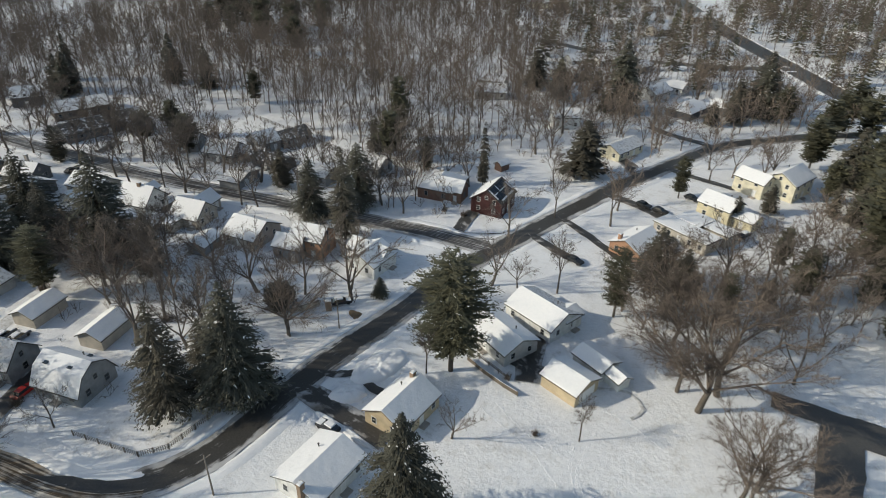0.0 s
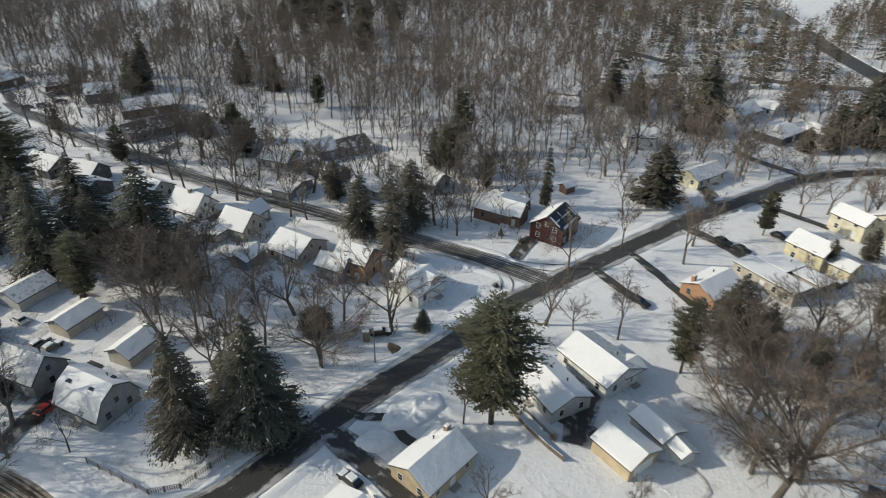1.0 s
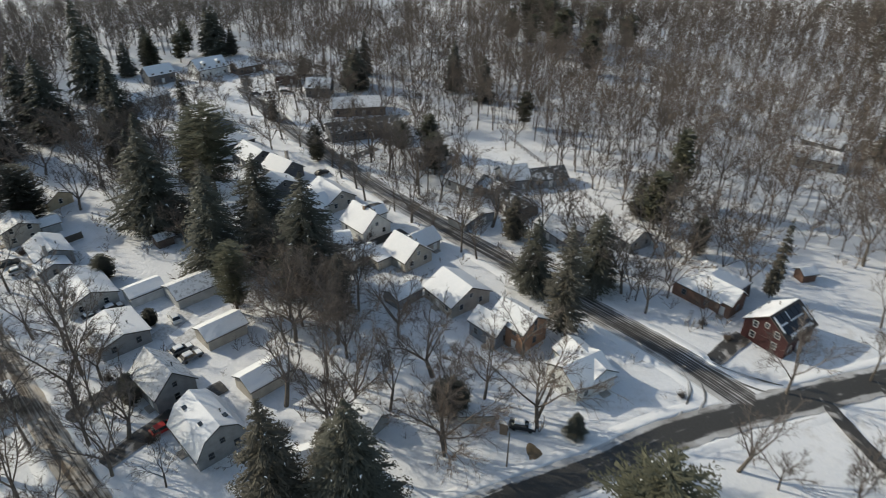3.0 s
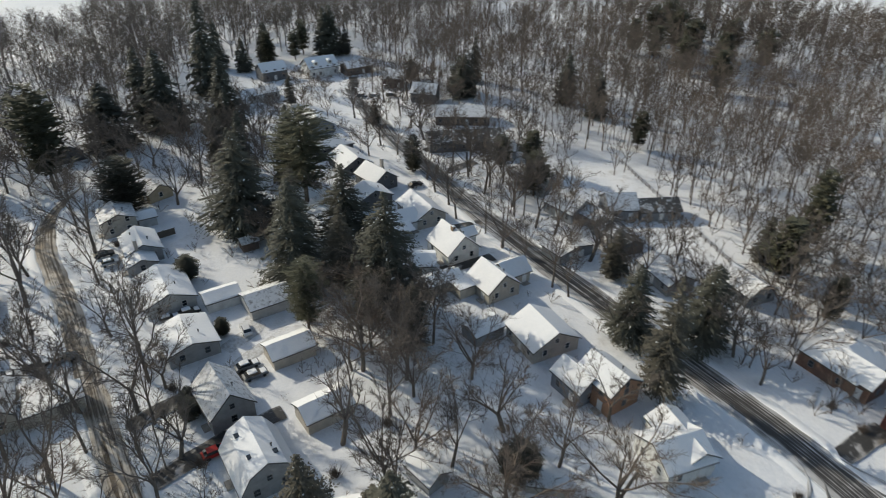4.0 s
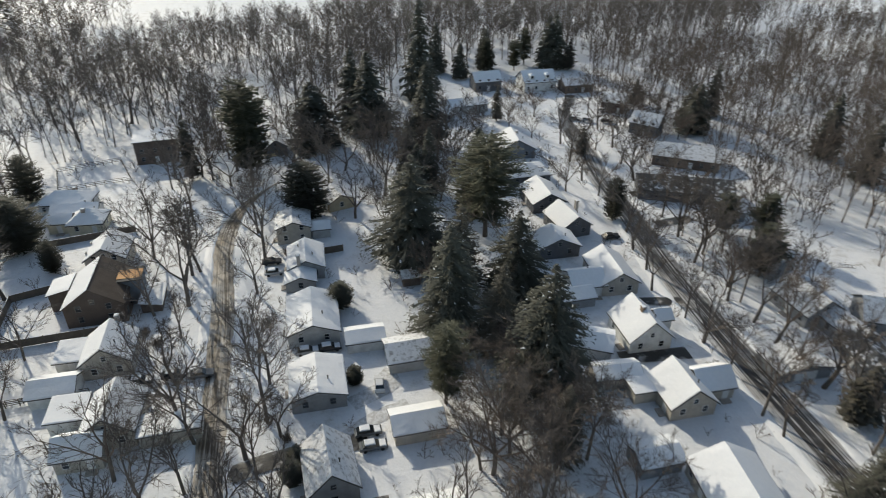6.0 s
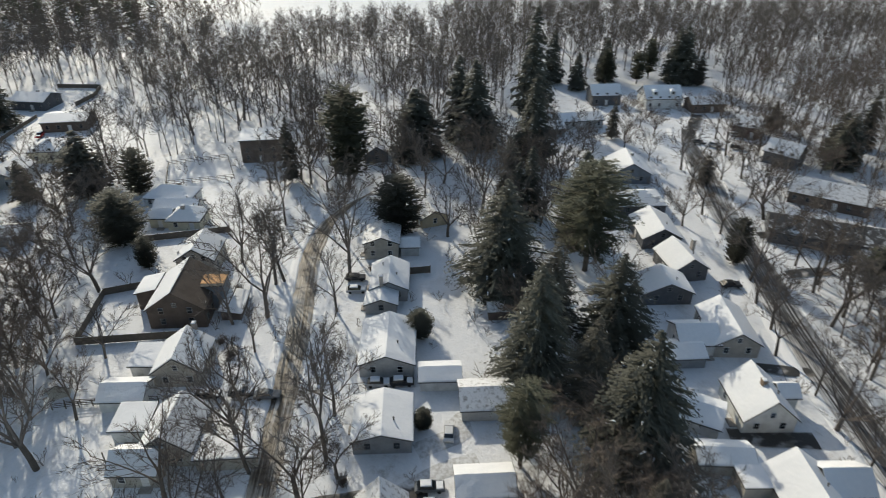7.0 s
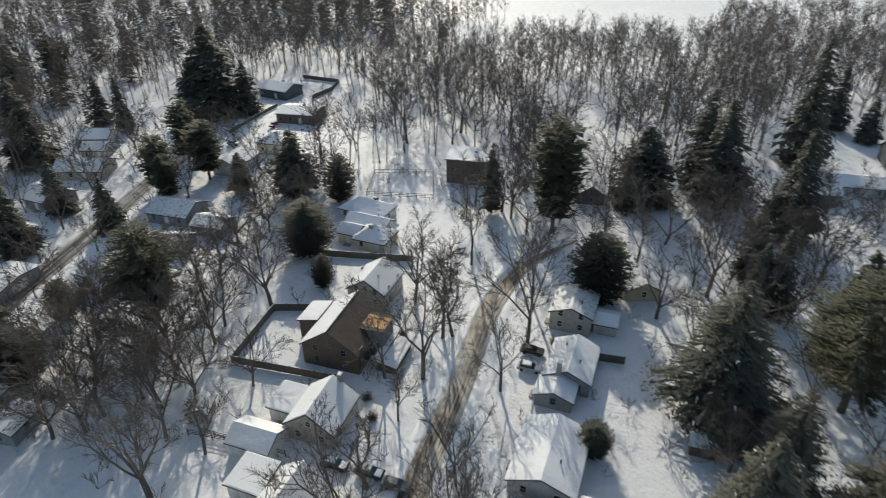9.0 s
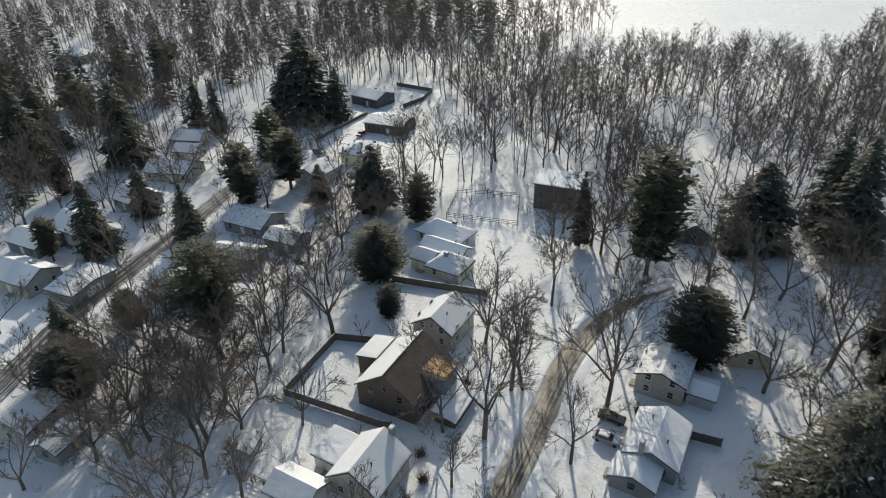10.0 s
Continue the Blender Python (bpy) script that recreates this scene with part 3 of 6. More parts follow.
CONIFER = {
    "spruce": [conifer_template(s, 20, 5.6, NEEDLE, 0.42, 0.06, levels=26, snowy=0.10, blade=1.3, dense=2.4) for s in (11, 12, 13)],
    "pine": [conifer_template(s, 20, 4.6, NEEDLE_PINE, 0.02, 0.2, 0.18, 25, "open", 0.03, 1.4, 2.4) for s in (21, 22, 23)],
    "arborvitae": [conifer_template(s, 10, 2.2, NEEDLE, -0.25, 0.0, 0.02, 36, "round", 0.01, 0.40, 9) for s in (31, 32)],
    "dry": [conifer_template(s, 20, 5.0, NEEDLE_DRY, 0.25, 0.12, 0.08, 24, "cone", 0.02, 1.3, 2.4) for s in (41, 42)],
    "near spruce": [conifer_template(s, 20, 5.6, NEEDLE, 0.42, 0.04, levels=38, snowy=0.045, blade=0.44, dense=11) for s in (11, 12, 13)],
    "near pine": [conifer_template(s, 20, 4.6, NEEDLE_PINE, 0.02, 0.14, 0.2, 36, "open", 0.015, 0.44, 12) for s in (21, 22, 23)],
    "near dry": [conifer_template(s, 20, 5.0, NEEDLE_DRY, 0.25, 0.08, 0.08, 36, "cone", 0.015, 0.44, 10) for s in (41, 42)],
}
CONIFER_WORDS = {"spruce": "tall dark green spruce with drooping snow-dusted boughs", "pine": "tall open-crowned pine with olive green needles",
                 "arborvitae": "dense rounded dark evergreen standing in snow", "dry": "brownish evergreen with a loose conical crown"}


def conifer(x, y, h, sort="spruce", wide=1.0, form=0):
    near = ((x > -182 and -30 < y < 112) or (-110 < x < 20 and y < 150)) and sort != "arborvitae"
    kit = CONIFER["near " + sort if near else sort]
    t, c, s = kit[form % len(kit)]
    k = h / (10.0 if sort == "arborvitae" else 20.0)
    kw = 1.2 * wide * k ** (0.9 if sort != "arborvitae" else 1.0)
    th = thing("evergreen_tree", pose(x, y, 0, 0, 0, (x * 53 + y * 17) % 360) @ Matrix.Diagonal((kw, kw, k, 1)), CONIFER_WORDS[sort], "tree", "evergreen trees")
    part("trunk", t, None, th)
    part("crown", c, None, th)
    if sort == "spruce" or near:
        tagged(part("snow_dusting", s, None, th), kind="stuff")
    return th


# ---- woods ----
def grow_forest(rng, height, base=0.42, boughs=11, sprays=4, twigs=4, girth=0.05, trunk=0.2, reach=0.27):
    """Limbs of a slender forest tree: a straight bole that runs up into an oval crown of rising boughs."""
    limbs = []
    lean = Vector((rng.gauss(0, 0.035), rng.gauss(0, 0.035), 1)).normalized()
    pts = [Vector((0, 0, -0.4))]
    for k in range(4):
        pts.append(pts[-1] + (lean + Vector((rng.gauss(0, 0.03), rng.gauss(0, 0.03), 0))).normalized() * (height * 0.235))
        limbs.append((pts[-2], pts[-1], trunk * (1 - 0.21 * k), trunk * (0.79 - 0.21 * k), 0))
    a0 = rng.uniform(0, 6.28)
    for j in range(boughs):
        f = base + (0.97 - base) * ((j + rng.random()) / boughs) ** 0.85
        g = f * 3.99
        c = pts[int(g)].lerp(pts[int(g) + 1], g - int(g))
        az, tilt = a0 + 2.4 * j + rng.uniform(-0.5, 0.5), rng.uniform(0.45, 0.95) * (1.15 - 0.5 * f)
        d = Vector((math.cos(az) * math.sin(tilt), math.sin(az) * math.sin(tilt), math.cos(tilt)))
        ln = height * reach * rng.uniform(0.7, 1.15) * (1.25 - 0.8 * max(0.0, f - base) / (1 - base))
        mid = c + d * (ln * 0.5)
        d2 = (d + Vector((rng.gauss(0, 0.12), rng.gauss(0, 0.12), 0.3))).normalized()
        end = mid + d2 * (ln * 0.55)
        r = trunk * (0.42 - 0.2 * f)
        limbs += [(c, mid, r, r * 0.6, 1), (mid, end, r * 0.6, 0.015, 3)]
        for i in range(sprays):
            u = 0.25 + 0.75 * (i + rng.random()) / sprays
            c2 = c.lerp(mid, u * 2) if u < 0.5 else mid.lerp(end, u * 2 - 1)
            az2 = rng.uniform(0, 6.28)
            sd = (d2 * 0.8 + Vector((math.cos(az2), math.sin(az2), rng.uniform(-0.2, 0.6))) * 0.75).normalized()
            sl = ln * rng.uniform(0.36, 0.6)
            limbs.append((c2, c2 + sd * sl, girth * 1.1, girth * 0.4, 3))
            for _ in range(twigs):
                az3 = rng.uniform(0, 6.28)
                td = (sd * 0.8 + Vector((math.cos(az3), math.sin(az3), rng.uniform(-0.2, 0.7))) * 0.8).normalized()
                c3 = c2 + sd * sl * rng.uniform(0.1, 0.95)
                limbs.append((c3, c3 + td * sl * rng.uniform(0.5, 1.0), girth, 0, 4))
    return limbs


def wood_template(seed, h=20.0, forest=False, **kw):
    """A tree as loose triangles, for planting by the hundred."""
    me = limb_shape(sized((grow_forest if forest else grow)(random.Random(seed), h, **kw), h), True).mesh("forest_tree", BARK)
    me.calc_loop_triangles()
    out = np.array([tuple(me.vertices[i].co) for t in me.loop_triangles for i in t.vertices], dtype=np.float32)
    bpy.data.meshes.remove(me)
    return out


def far_conifer(seed, h=18.0):
    """A small evergreen as loose triangles, for planting by the hundred."""
    rng = random.Random(seed)
    tri = []
    for i in range(13):
        f = i / 12
        for k in range(8):
            ang, r = rng.uniform(0, 6.283), 5.2 * (1 - f) ** 0.7 * rng.uniform(0.6, 1.1) + 0.3
            z = h * (0.1 + 0.9 * f) + rng.uniform(-0.6, 0.6)
            for side in (-0.3, 0.3):
                tri.extend([Vector((0, 0, z)), Vector((math.cos(ang) * r, math.sin(ang) * r, z - 0.2 * r)), Vector((math.cos(ang + side) * r * 0.7, math.sin(ang + side) * r * 0.7, z - 0.9))])
    return np.array([tuple(v) for v in tri], dtype=np.float32)


def inside(x, y, poly):
    hit = False
    for i in range(len(poly)):
        (x1, y1), (x2, y2) = poly[i - 1], poly[i]
        if (y1 > y) != (y2 > y) and x < (x2 - x1) * (y - y1) / (y2 - y1) + x1:
            hit = not hit
    return hit


def woods(name, poly, spacing, seed, mat, templates, label, keep_out=(), size=(0.75, 1.25)):
    rng = random.Random(seed)
    xs, ys = [p[0] for p in poly], [p[1] for p in poly]
    chunks = []
    x = min(xs)
    while x < max(xs):
        y = min(ys)
        while y < max(ys):
            px, py = x + rng.uniform(-0.48, 0.48) * spacing, y + rng.uniform(-0.48, 0.48) * spacing
            y += spacing
            if not inside(px, py, poly) or any((px - a) ** 2 + (py - b) ** 2 < r * r for a, b, r in keep_out) or rng.random() < 0.12:
                continue
            t = rng.choice(templates)
            k, a = rng.uniform(*size), rng.uniform(0, 6.283)
            c, s = math.cos(a) * k, math.sin(a) * k
            chunks.append(np.stack([t[:, 0] * c - t[:, 1] * s + px, t[:, 0] * s + t[:, 1] * c + py, t[:, 2] * k], 1))
        x += spacing
    v = np.concatenate(chunks).astype(np.float32)
    n = len(v)
    me = bpy.data.meshes.new(name)
    me.vertices.add(n)
    me.vertices.foreach_set("co", v.ravel())
    me.loops.add(n)
    me.loops.foreach_set("vertex_index", np.arange(n, dtype=np.int32))
    me.polygons.add(n // 3)
    me.polygons.foreach_set("loop_start", np.arange(0, n, 3, dtype=np.int32))
    me.polygons.foreach_set("loop_total", np.full(n // 3, 3, dtype=np.int32))
    me.materials.append(mat)
    me.update(calc_edges=True)
    print(name, len(chunks), "trees", n // 3)
    return tagged(new(name, me), label, "woods", kind="stuff")


def clear(x, y, room=0.0):
    return all((x - a) ** 2 + (y - b) ** 2 > (r + room) ** 2 for a, b, r in HOUSES) and all((x - a) ** 2 + (y - b) ** 2 > r * r for a, b, r in ROADS)


def yard_trees(poly, spacing, seed, brown=0.5, size=(9, 17), evergreen=0.0, sorts=("spruce", "dry"), low=True):
    """Trees standing between the houses of a stretch, clear of roofs and roads."""
    rng = random.Random(seed)
    xs, ys = [p[0] for p in poly], [p[1] for p in poly]
    x, n = min(xs), 0
    while x < max(xs):
        y = min(ys)
        while y < max(ys):
            px, py = x + rng.uniform(-0.45, 0.45) * spacing, y + rng.uniform(-0.45, 0.45) * spacing
            y += spacing
            h, kind, b = rng.uniform(*size), rng.random(), rng.random() < brown
            form = rng.randrange(12)
            if inside(px, py, poly) and clear(px, py):
                if kind < evergreen:
                    conifer(px, py, h, rng.choice(sorts), rng.uniform(0.9, 1.3), form)
                else:
                    bare_tree(px, py, h, form, b, rng.uniform(0.9, 1.2), low=low)
                n += 1
        x += spacing
    print("yard trees", n)


# ---- bushes ----
def bush_template(seed):
    rng = random.Random(seed)
    sh = Shape()
    for i in range(170):
        a = Vector((rng.gauss(0, 0.25), rng.gauss(0, 0.25), 0))
        az, out = rng.uniform(0, 6.283), rng.uniform(0.1, 1.0)
        b = a + Vector((math.cos(az) * out, math.sin(az) * out, rng.uniform(0.7, 1.5)))
        s = (b - a).orthogonal().normalized()
        u = (b - a).normalized().cross(s)
        sh.add([tuple(a + s * 0.02), tuple(a - s * 0.01 + u * 0.017), tuple(a - s * 0.01 - u * 0.017), tuple(b)], [(0, 1, 3), (1, 2, 3), (2, 0, 3)])
    return sh.mesh("twigs", TWIG_BROWN)


BUSH = [bush_template(s) for s in (61, 62, 63)]


def bush(x, y, size=1.0, form=0):
    ob = new("bush", BUSH[form % 3])
    ob.matrix_world = pose(x, y, -0.15, 0, 0, (x * 31 + y * 7) % 360) @ Matrix.Scale(size, 4)
    return tagged(ob, "leafless brown shrub poking through the snow", "bush", "shrubs")


# ---- cars, fences, poles ----
PAINT = {n: two_scale(n.replace(" ", "_") + "_car_paint", tuple(x * 0.85 for x in c), c, 0.5, 5, 0.35) for n, c in
         {"dark": (0.03, 0.032, 0.036), "silver": (0.42, 0.43, 0.45), "white": (0.7, 0.7, 0.7), "red": (0.42, 0.025, 0.02), "blue": (0.05, 0.09, 0.2), "grey": (0.18, 0.19, 0.2)}.items()}


def car(x, y, yaw, paint="dark", snow=True, tall=1.0):
    th = thing("car", pose(x, y, 0.02, 0, 0, yaw), f"parked {paint} car {'capped with snow' if snow else 'cleared of snow'} on a snowy drive", "car", "parked cars")
    low = [(-2.25, 0.35), (2.2, 0.35), (2.28, 0.62), (2.1, 0.82), (1.0, 0.95), (-2.0, 1.0), (-2.3, 0.8)]
    cab = [(-1.95, 0.96), (0.95, 0.94), (0.25, 1.42 * tall), (-1.35, 1.45 * tall)]
    for name, prof, w0, w1, mat in (("body", low, 0.88, 0.88, PAINT[paint]), ("cabin_glass", cab, 0.82, 0.66, GLASS)):
        n = len(prof)
        zt = max(p[1] for p in prof)
        pts = [(a, s * (w0 if b < 1.1 else w1), b) for s in (-1, 1) for a, b in prof]
        part(name, Shape().add(pts, [tuple(range(n)), tuple(range(2 * n - 1, n - 1, -1))] + [((i + 1) % n, i, n + i, n + (i + 1) % n) for i in range(n)]), mat, th)
    part("car_roof", Shape().box(-0.55, 0, 1.42 * tall, 1.7, 1.34, 0.06, 0, 0.92), PAINT[paint], th)
    if snow:
        part("snow_cover", Shape().box(-0.55, 0, 1.48 * tall, 1.75, 1.34, 0.16, 0, 0.86).box(1.5, 0, 0.86, 1.1, 1.5, 0.14, 0, 0.9), SNOW, th)
    for wx in (-1.4, 1.4):
        for wy in (-0.8, 0.8):
            part("wheel", Shape().tube((wx, wy - 0.11, 0.32), (wx, wy + 0.11, 0.32), 0.33, 0.33, 12), RUBBER, th)
    return th


def fence(points, height=1.7, style="board", label="weathered dark wooden board fence dusted with snow", mat=None):
    th = thing("fence", pose(points[0][0], points[0][1], 0), label, "fence")
    o = Vector((*points[0], 0))
    for a, b in zip(points[:-1], points[1:]):
        a, b = Vector((*a, 0)) - o, Vector((*b, 0)) - o
        d = (b - a).normalized()
        yaw = math.atan2(d.y, d.x)
        n = max(1, round((b - a).length / 2.5))
        step = (b - a).length / n
        for i in range(n + 1):
            p = a + d * step * i
            part("post", Shape().box(p.x, p.y, -0.5, 0.14, 0.14, height + 0.6, yaw), mat or WOOD_DARK, th)
            if i < n:
                m = p + d * step / 2
                if style == "board":
                    part("panel", Shape().box(m.x, m.y, -0.1, step, 0.06, height + 0.05, yaw), mat or WOOD_DARK, th)
                    part("snow_cap", Shape().box(m.x, m.y, height - 0.05, step * 0.96, 0.11, 0.06, yaw), SNOW, th)
                else:
                    for z in (0.35, height * 0.62, height * 0.98):
                        part("rail", Shape().box(m.x, m.y, z, step, 0.06, 0.09, yaw), mat or STEEL, th)
                    if style == "picket":
                        for k in range(7):
                            q = p + d * step * (k + 0.5) / 7
                            part("picket", Shape().box(q.x, q.y, 0, 0.09, 0.03, height, yaw), mat or WOOD_DARK, th)
    return th


def utility_pole(x, y, h, yaw=0.0, arm=True):
    th = thing("utility_pole", pose(x, y, 0, 0, 0, yaw), "weathered wooden utility pole standing in the snow", "pole", "utility poles")
    part("shaft", Shape().tube((0, 0, -0.5), (0, 0, h), 0.15, 0.10, 10), POLE_WOOD, th)
    if arm:
        part("crossarm", Shape().box(0, 0.14, h - 0.9, 2.2, 0.12, 0.12), POLE_WOOD, th)
        for k in (-0.9, 0.0, 0.9):
            part("insulator", Shape().tube((k, 0.14, h - 0.78), (k, 0.14, h - 0.55), 0.05, 0.03, 6), STONE, th)
    return th

# ---- the place: ground and streets ----
ground_sheet()
ribbon("road_main", [(90, 275), (60, 262), (45.8, 253.4), (31.8, 244.1), (18.2, 231.7), (7.3, 214.3), (-8.6, 188.9), (-21.7, 163.6), (-32.5, 141.8), (-41.4, 122.6), (-47.4, 103.4), (-51.7, 91.7), (-55.0, 81.4), (-57.2, 72.6), (-59.4, 62.4), (-62.4, 54.6), (-67, 49), (-74, 45.6), (-86, 44)],
       7.0, ROAD_MAIN, 0.03, "wet dark asphalt street with slush along its edges", "street", 1.5, 0.2, [(-10, 179.5, 5), (-19.8, 158.5, 4.5), (-26, 147, 4.5), (-53, 74, 6), (-37, 136, 10), (-64, 48, 9), (-80, 43, 10), (-8, 196, 6), (3, 206, 6), (-16, 172, 5), (-24, 154, 5), (-44, 109, 5), (-54, 82, 4), (14, 236, 5)], taper=24)
ribbon("road_side", [(-66, 48), (-72, 45), (-80, 43.8), (-92.1, 44.2), (-105, 43.4), (-128.3, 42.6), (-153.6, 41.9), (-172, 40.6), (-188, 39.8), (-203, 41.6), (-213, 46), (-222, 52)],
       4.6, ROAD_SLUSH, 0.02, "side street of brown slush with worn wheel tracks", "street", 1.2, 0.13, taper=32)
ribbon("road_row", [(-35, 137), (-54, 139.4), (-74, 140), (-101.9, 140.5), (-126.4, 141.2), (-156.3, 143), (-182, 146.3), (-209, 149), (-238.4, 155), (-257.0, 157), (-272, 160)],
       7.2, ROAD_TRACK, 0.02, "snowy residential street rutted by dark wheel tracks", "street", 0.8, 0.18, [(-36, 137, 11)], taper=26)
ribbon("road_west", [(-100, -36), (-131.5, -50), (-151.0, -58.9), (-170.5, -63.9), (-190, -69), (-215.6, -76), (-250, -84)],
       6.0, ROAD_TRACK, 0.02, "slushy grey street between snowy yards", "street", 0.8, 0.3)
ribbon("road_far", [(-3, 557), (30.4, 440), (55, 371), (72, 325), (84, 297), (100, 255)], 13.0, ROAD_BROAD, 0.03, "broad wet asphalt road far off", "street", 1.0, 0.5)
ribbon("road_cross", [(-75, 375), (-58, 369), (-31, 355), (-8, 350), (30, 354), (58, 362)], 7.0, ROAD_BROAD, 0.04, "wet asphalt road crossing between far houses", "street", 0.8, 0.3)
# strips from (-46.8, 143.2) and (-128.0, 117.8) paint in house shade with the drive
for pts, w in (([(-114, 46), (-116, 53), (-117, 62), (-117.5, 68)], 3.6), ([(-100, 47.5), (-101.8, 54), (-103.8, 62), (-104, 70)], 3.6), ([(-57.7, 76.6), (-52.5, 75.4), (-46.3, 73.2), (-39.7, 71.3), (-35.0, 70.0)], 5.0), ([(-54.5, 81.6), (-51.1, 81.4), (-47.9, 83.1), (-42.5, 80.6), (-39.5, 80.2)], 1.9), ([(-44, 110), (-36, 106), (-24, 99), (-14, 96)], 3.0), ([(-17.0, 106.5), (-17.2, 99.0), (-16.2, 92.2)], 4.8), ([(-46.8, 143.2), (-46.7, 150.4), (-46.0, 155.5)], 3.6), ([(-4.5, 197), (-8.6, 207.0), (-14.8, 212.5)], 5.0), ([(18, 233), (14.4, 236.0), (4.5, 240.6), (-4.0, 247.0)], 3.6),
               ([(-128.0, 117.8), (-127.2, 125), (-126.8, 131.8)], 3.4), ([(-144.7, 130.0), (-143.6, 135), (-143.0, 139.9)], 2.6), ([(-175.9, 151.0), (-176.8, 156), (-177.3, 162.0)], 3.4), ([(-194.0, 152.2), (-195, 159), (-195.5, 165.3)], 3.2), ([(-286.6, 170.6), (-274.1, 164.8), (-261.7, 158.9)], 4.5), ([(4, 208), (10.2, 204.5), (24.3, 198.7)], 2.8), ([(-23, 161), (-15.6, 154.8), (-4.0, 143.7)], 2.5), ([(-28.5, 148.5), (-21.7, 143.6), (-16.4, 140.0)], 2.7), ([(-13, 181), (-2.5, 176.0), (5.6, 169.8)], 3.4)):
    ribbon("driveway", pts, w, DRIVE, 0.035, "wet dark driveway cleared of snow", "driveway", 0.7)
for pts, w in (([(27.0, 103.4), (38, 101.5), (60, 98)], 4.6), ([(38, 99.5), (36.5, 92), (34.8, 83), (33, 70)], 7.0), ([(40, 100), (52, 97), (66, 93)], 7.5)):
    ribbon("paved_lot", pts, w, ROAD_BROAD, 0.035, "wet dark asphalt lot beside a snowy field", "paved lot", 0.7)

# wheel tracks fanning out where the rutted street meets the main one
for pts in ([(-62, 140.2), (-50, 138.5), (-43.5, 134.0), (-41.8, 128)], [(-60, 138.8), (-49, 136), (-45, 131.0), (-43.8, 125)], [(-58, 141.4), (-46, 141), (-36, 142.5), (-28, 149)], [(-56, 142.2), (-44, 143.2), (-34, 147), (-29, 153)]):
    ribbon("wheel_track", pts, 0.42, WHEEL_TRACK, 0.0, "dark wheel track pressed into slush", "wheel track", 0.4)

# ---- houses by the main street ----
house(-41.7, 59.5, 10.6, 9.1, 76.7, 3, 1.7, "white", chimney=(-5.6, -1.5, 0.6))
house(-35.0, 76.6, 10.5, 8.2, 74.7, 3, 2.2, "tan", chimney=(4.6, 1.2, 0.4))
house(-17.6, 112.2, 12.5, 9.4, -30, 3.2, 2.2, "white", snow=("full", "thin"))
house(-12.6, 112.6, 5.0, 4.2, 60, 3.0, 1.2, "white", vents=0, note="white projecting wing with a snow-covered gable roof")
house(-23.8, 101.8, 12.0, 8.5, -36, 3, 1.8, "pale grey", thick=0.2)
house(-8.6, 93.7, 7.8, 7.0, -28, 2.8, 1.4, "tan", name="garage", windows=0, vents=0, thick=0.2)
house(-4.8, 101.1, 7.0, 5.2, -34, 2.5, 1.0, "white", name="shed", windows=0, vents=0, thick=0.2)
house(-0.4, 97.8, 3.6, 3.0, -40, 2.2, 0.8, "white", name="shed", windows=0, vents=0, thick=0.2)
house(-1.3, 149.8, 11, 8.5, 61, 3, 2, "orange brick", chimney=(-4.8, 2, 0.5))
house(10.5, 160.0, 16.0, 5.8, -36, 3.2, 0, "beige", "flat")
house(12.5, 167.0, 7.0, 6.5, -36, 3.3, 0, "beige", "flat")
house(18.6, 163.6, 8.4, 4.6, -36, 3.1, 0, "beige", "flat")
house(19.1, 177.3, 9.4, 8.0, -31, 4.6, 2.2, "yellow")
house(26, 174, 6, 6, -31, 3.0, 1.2, "yellow", vents=0)
house(38.8, 202.0, 12, 9.5, 58, 5.4, 2.6, "cream")
house(29.2, 198.8, 9.5, 6.5, -36, 4.8, 2.0, "cream", vents=0)
house(9.3, 269.5, 17, 10.8, 62, 3, 2.2, "dark grey", "hip")
house(20, 278, 12, 8, -28, 3, 1.8, "dark grey", "hip")
house(-11.7, 215.4, 14, 8, 61, 3, 2, "cream", snow="thin")
panelled = house(-41.8, 159.8, 10.0, 9.2, 82, 4.4, 3.2, "red", snow=("none", "full"), note="dark red house with solar panels and a snowy gable roof")
slope = math.atan2(3.2, 4.6)
for i in range(5):
    for j in range(2):
        v = -1.25 - 1.85 * j
        z = 4.4 + 3.2 * (1 + v / 4.6)
        pn = part("solar_panel", Shape().box(0, 0, 0.06, 1.55, 1.95, 0.06), PANEL, panelled)
        pn.matrix_local = pose(-3.5 + 1.7 * i, v, z) @ Matrix.Rotation(slope, 4, "X")
for u, v, l, w in ((-3.4, -2.15, 2.6, 0.35), (1.2, -2.2, 4.6, 0.3), (-4.6, -1.9, 0.5, 3.6), (0.2, -4.15, 7.5, 0.5), (4.6, -2.6, 0.45, 3.0), (-0.9, -1.2, 0.3, 1.7)):
    st = part("snow_strip", Shape().box(0, 0, 0.05, l, w, 0.14, 0, 0.85), SNOW, panelled)
    st.matrix_local = pose(u, v, 4.4 + 3.2 * (1 + v / 4.6)) @ Matrix.Rotation(slope, 4, "X")
house(-58.6, 165.0, 13.0, 11.0, 86, 3.4, 2.5, "brick", "hip", chimney=(1.5, 1.0, 0.3))
house(-54.5, 162.0, 7.0, 6.0, -4, 3.6, 2.4, "brick", vents=0)
house(-61.0, 119.1, 8.6, 8.6, 77, 3.3, 2.2, "white")
house(-62.0, 121.8, 10.5, 6.0, -14, 3.3, 1.8, "white", vents=0)
